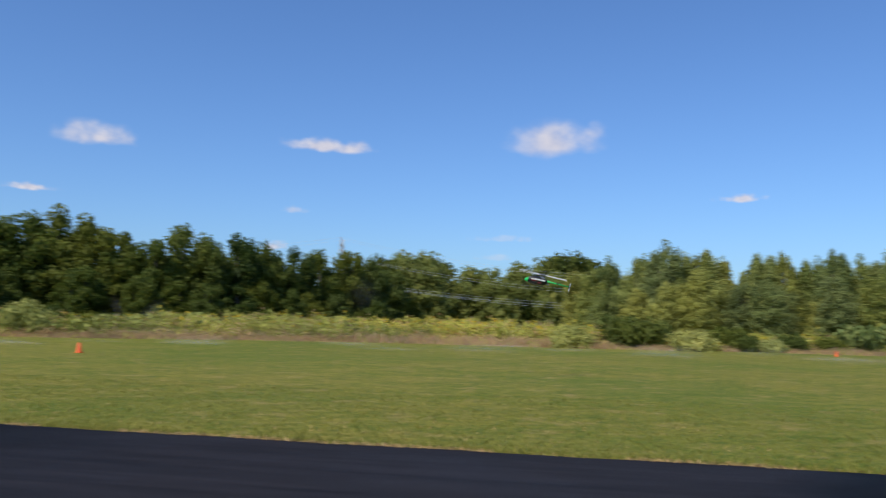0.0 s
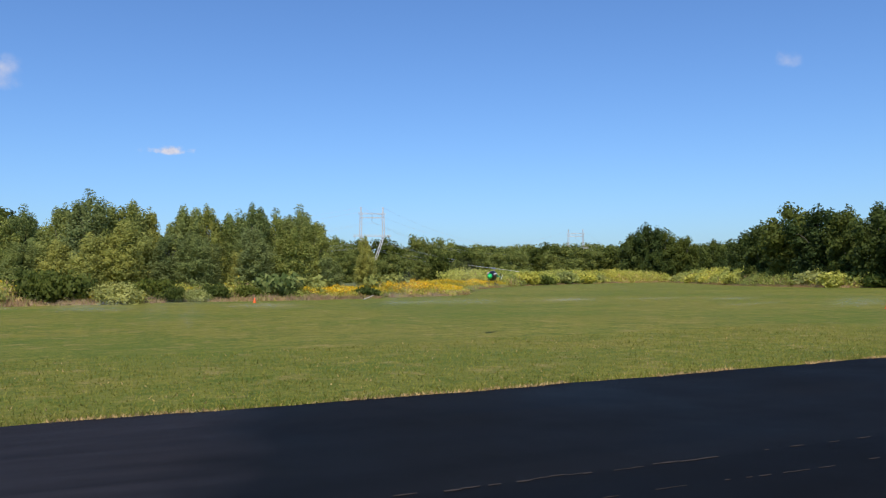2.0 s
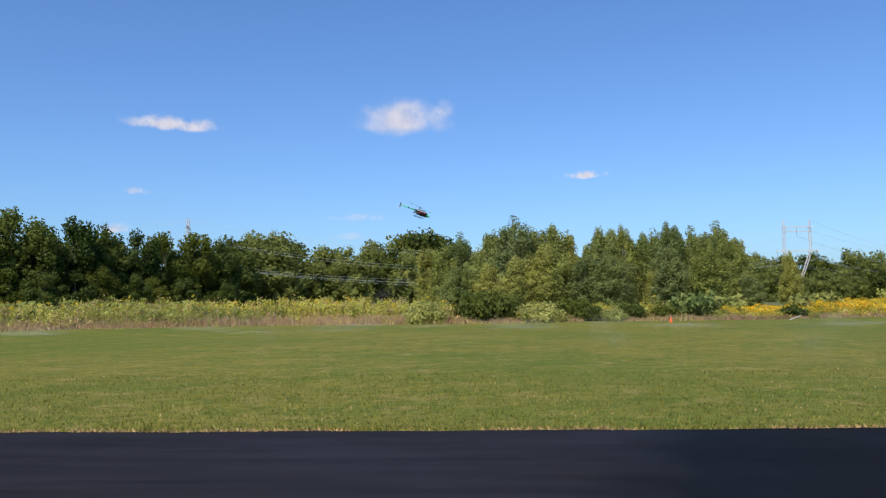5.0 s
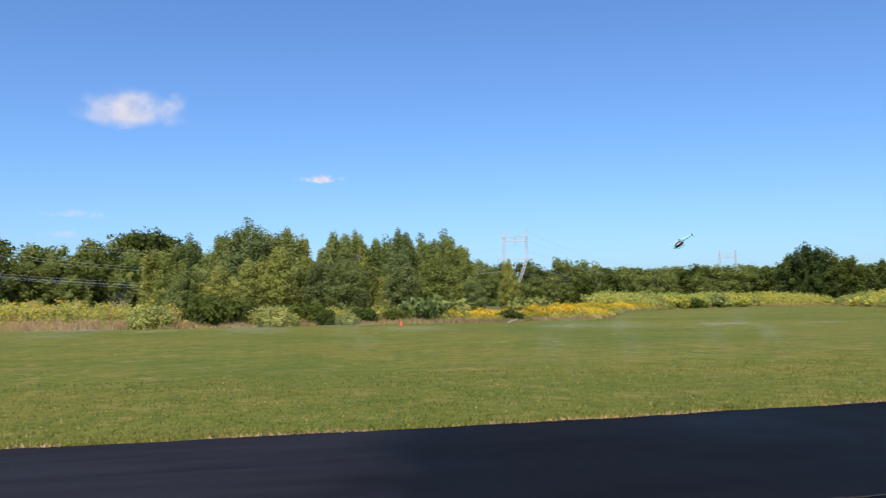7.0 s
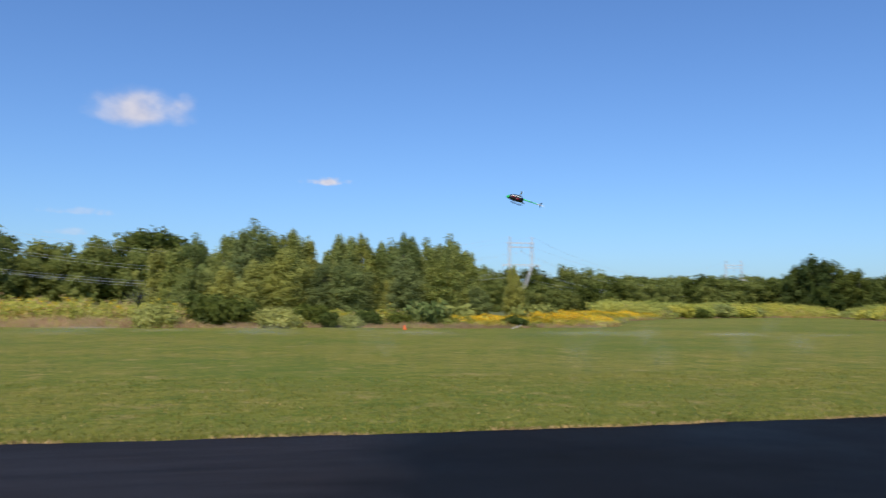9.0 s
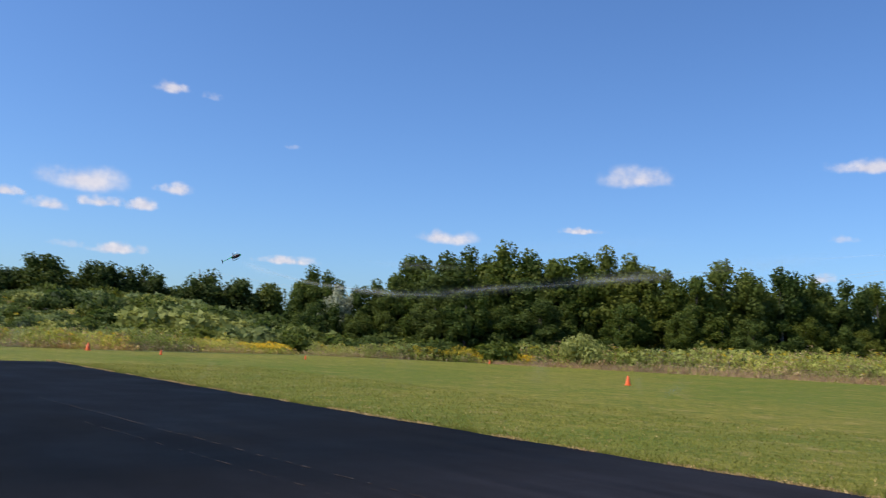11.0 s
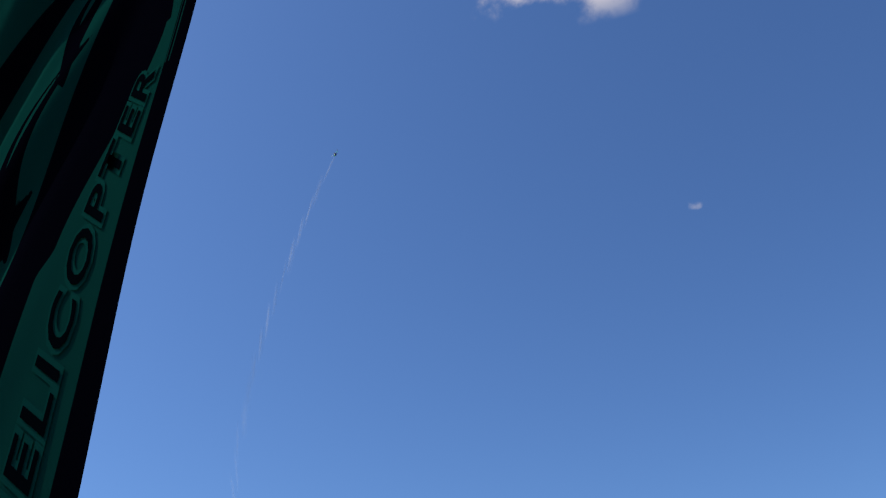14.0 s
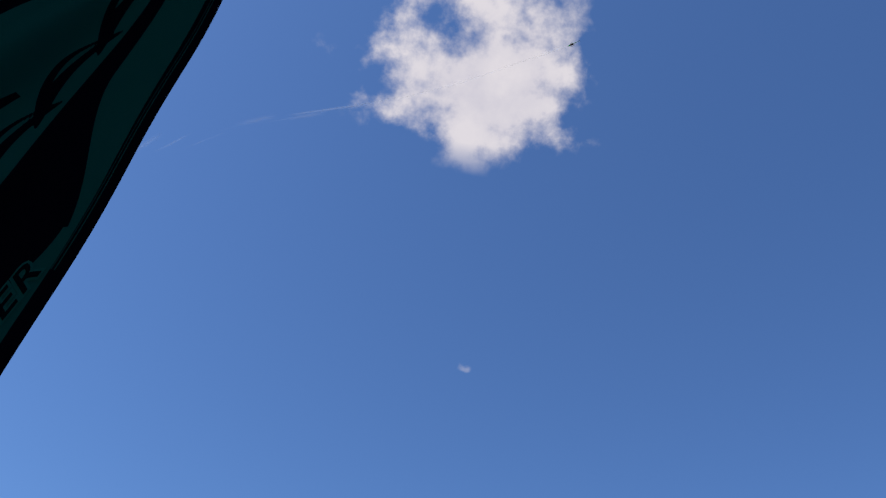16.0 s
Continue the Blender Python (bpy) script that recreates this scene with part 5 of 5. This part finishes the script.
def motions():
    walk(heli, FLIGHT)
    walk(rotor, [(i / 30, pose(0.20, 0, 0.215, 0, 0, 77 * i)) for i in range(481)])
    walk(tail_rotor, [(i / 30, pose(-0.72, 0.01, 0.015, 0, 83 * i, 0)) for i in range(481)])
    walk(banner, [(t, pose(-2.63, -1.23, 0, rx, ry, a)) for t, rx, ry, a in BANNER_SWAY])
    # exhaust smoke: puffs where the flight is slow and low, wisps all along the fast run out over the wood;
    # before it is shed, each wisp is old smoke that lies thin over the grass
    rng = random.Random(71)
    puff_starts, wisp_starts, t, gone = [-0.3 * k for k in range(24, 0, -1)], [], 9.3, 0.0
    while t < 17.5:
        gone += (flight_place(t + 0.02) - flight_place(t)).length
        if gone > 3.1:
            wisp_starts.append(t)
            gone = 0.0
        t += 0.02
    puff_starts += [0.3 * k for k in range(55) if flight_place(0.3 * k).z < 3.6]
    wind = Vector((2.0, -4.6, 0.1))
    for pool, starts in ((PUFFS, puff_starts), (STRANDS[0], wisp_starts), (STRANDS[1], wisp_starts)):
        n = len(pool)
        for i, p in enumerate(pool):
            rows, turn = [], Matrix.Identity(3).to_quaternion()
            if pool is not PUFFS:
                a, d = radians(-50 + 104 * (i + 0.5 * (n > 12)) / n), 47 + 2.5 * (i % 5)
                q = Vector((math.sin(a) * d, math.cos(a) * d, 0.2))
                rows = [(0.0, Matrix.Translation(q)), (starts[i] - 1.5 / FPS, Matrix.Translation(q + Vector((0.6, -0.5, 0))))]
            for j in range(i, len(starts), n):
                t0 = starts[j]
                t1 = (starts[j + n] if j + n < len(starts) else 18.5) - 1.5 / FPS
                if t0 > 16.0:
                    break
                if t1 < 0.1:
                    continue
                life = t1 - t0
                q = flight_place(t0)
                way = (flight_place(t0 + 0.04) - flight_place(t0 - 0.04)).normalized()
                ahead = turn @ Vector((1, 0, 0))
                turn = ahead.rotation_difference(way if way.dot(ahead) >= 0 else -way) @ turn
                m = turn.to_matrix().to_4x4()
                swirl = Vector([noise.noise(Vector((t0 * 1.5, 5.0 * k, 1.3))) for k in range(3)]) * 0.7
                gust = (smoothstep(2, 20, q.z) * 0.65 + 0.35) * (1 - 0.9 * smoothstep(13.6, 14.4, t0))
                burst = Vector((rng.gauss(0, 2.6), rng.gauss(0, 1.8), 0.45 - q.z + abs(rng.gauss(0, 0.5))))
                if pool is not PUFFS:
                    q = q - way * 1.6 + Vector((rng.gauss(0, 0.05), rng.gauss(0, 0.05), rng.gauss(0, 0.03)))

                def spot(t):
                    if pool is PUFFS:
                        return q + burst * smoothstep(0, 1.8, t - t0) + Vector((0.25, -0.2, 0)) * (t - t0)
                    return q + (wind * gust + swirl) * (t - t0)
                for t in [max(t0, 0.0), max(t0 + 1 / FPS, 0.0)] + [t0 + life * k for k in (0.1, 0.25, 0.5, 0.75, 0.9)] + [t1 - 1 / FPS, t1]:
                    if 0 <= t <= 16.1 and not (rows and frame(t) <= frame(rows[-1][0])):
                        rows.append((t, Matrix.Translation(spot(t)) @ m))
            if rows[0][0] > 0:
                rows.insert(0, (0.0, rows[0][1]))
            if rows[-1][0] < 16:
                rows.append((16.1, Matrix.Translation(spot(16.1)) @ m))
            walk(p, rows)


motions()
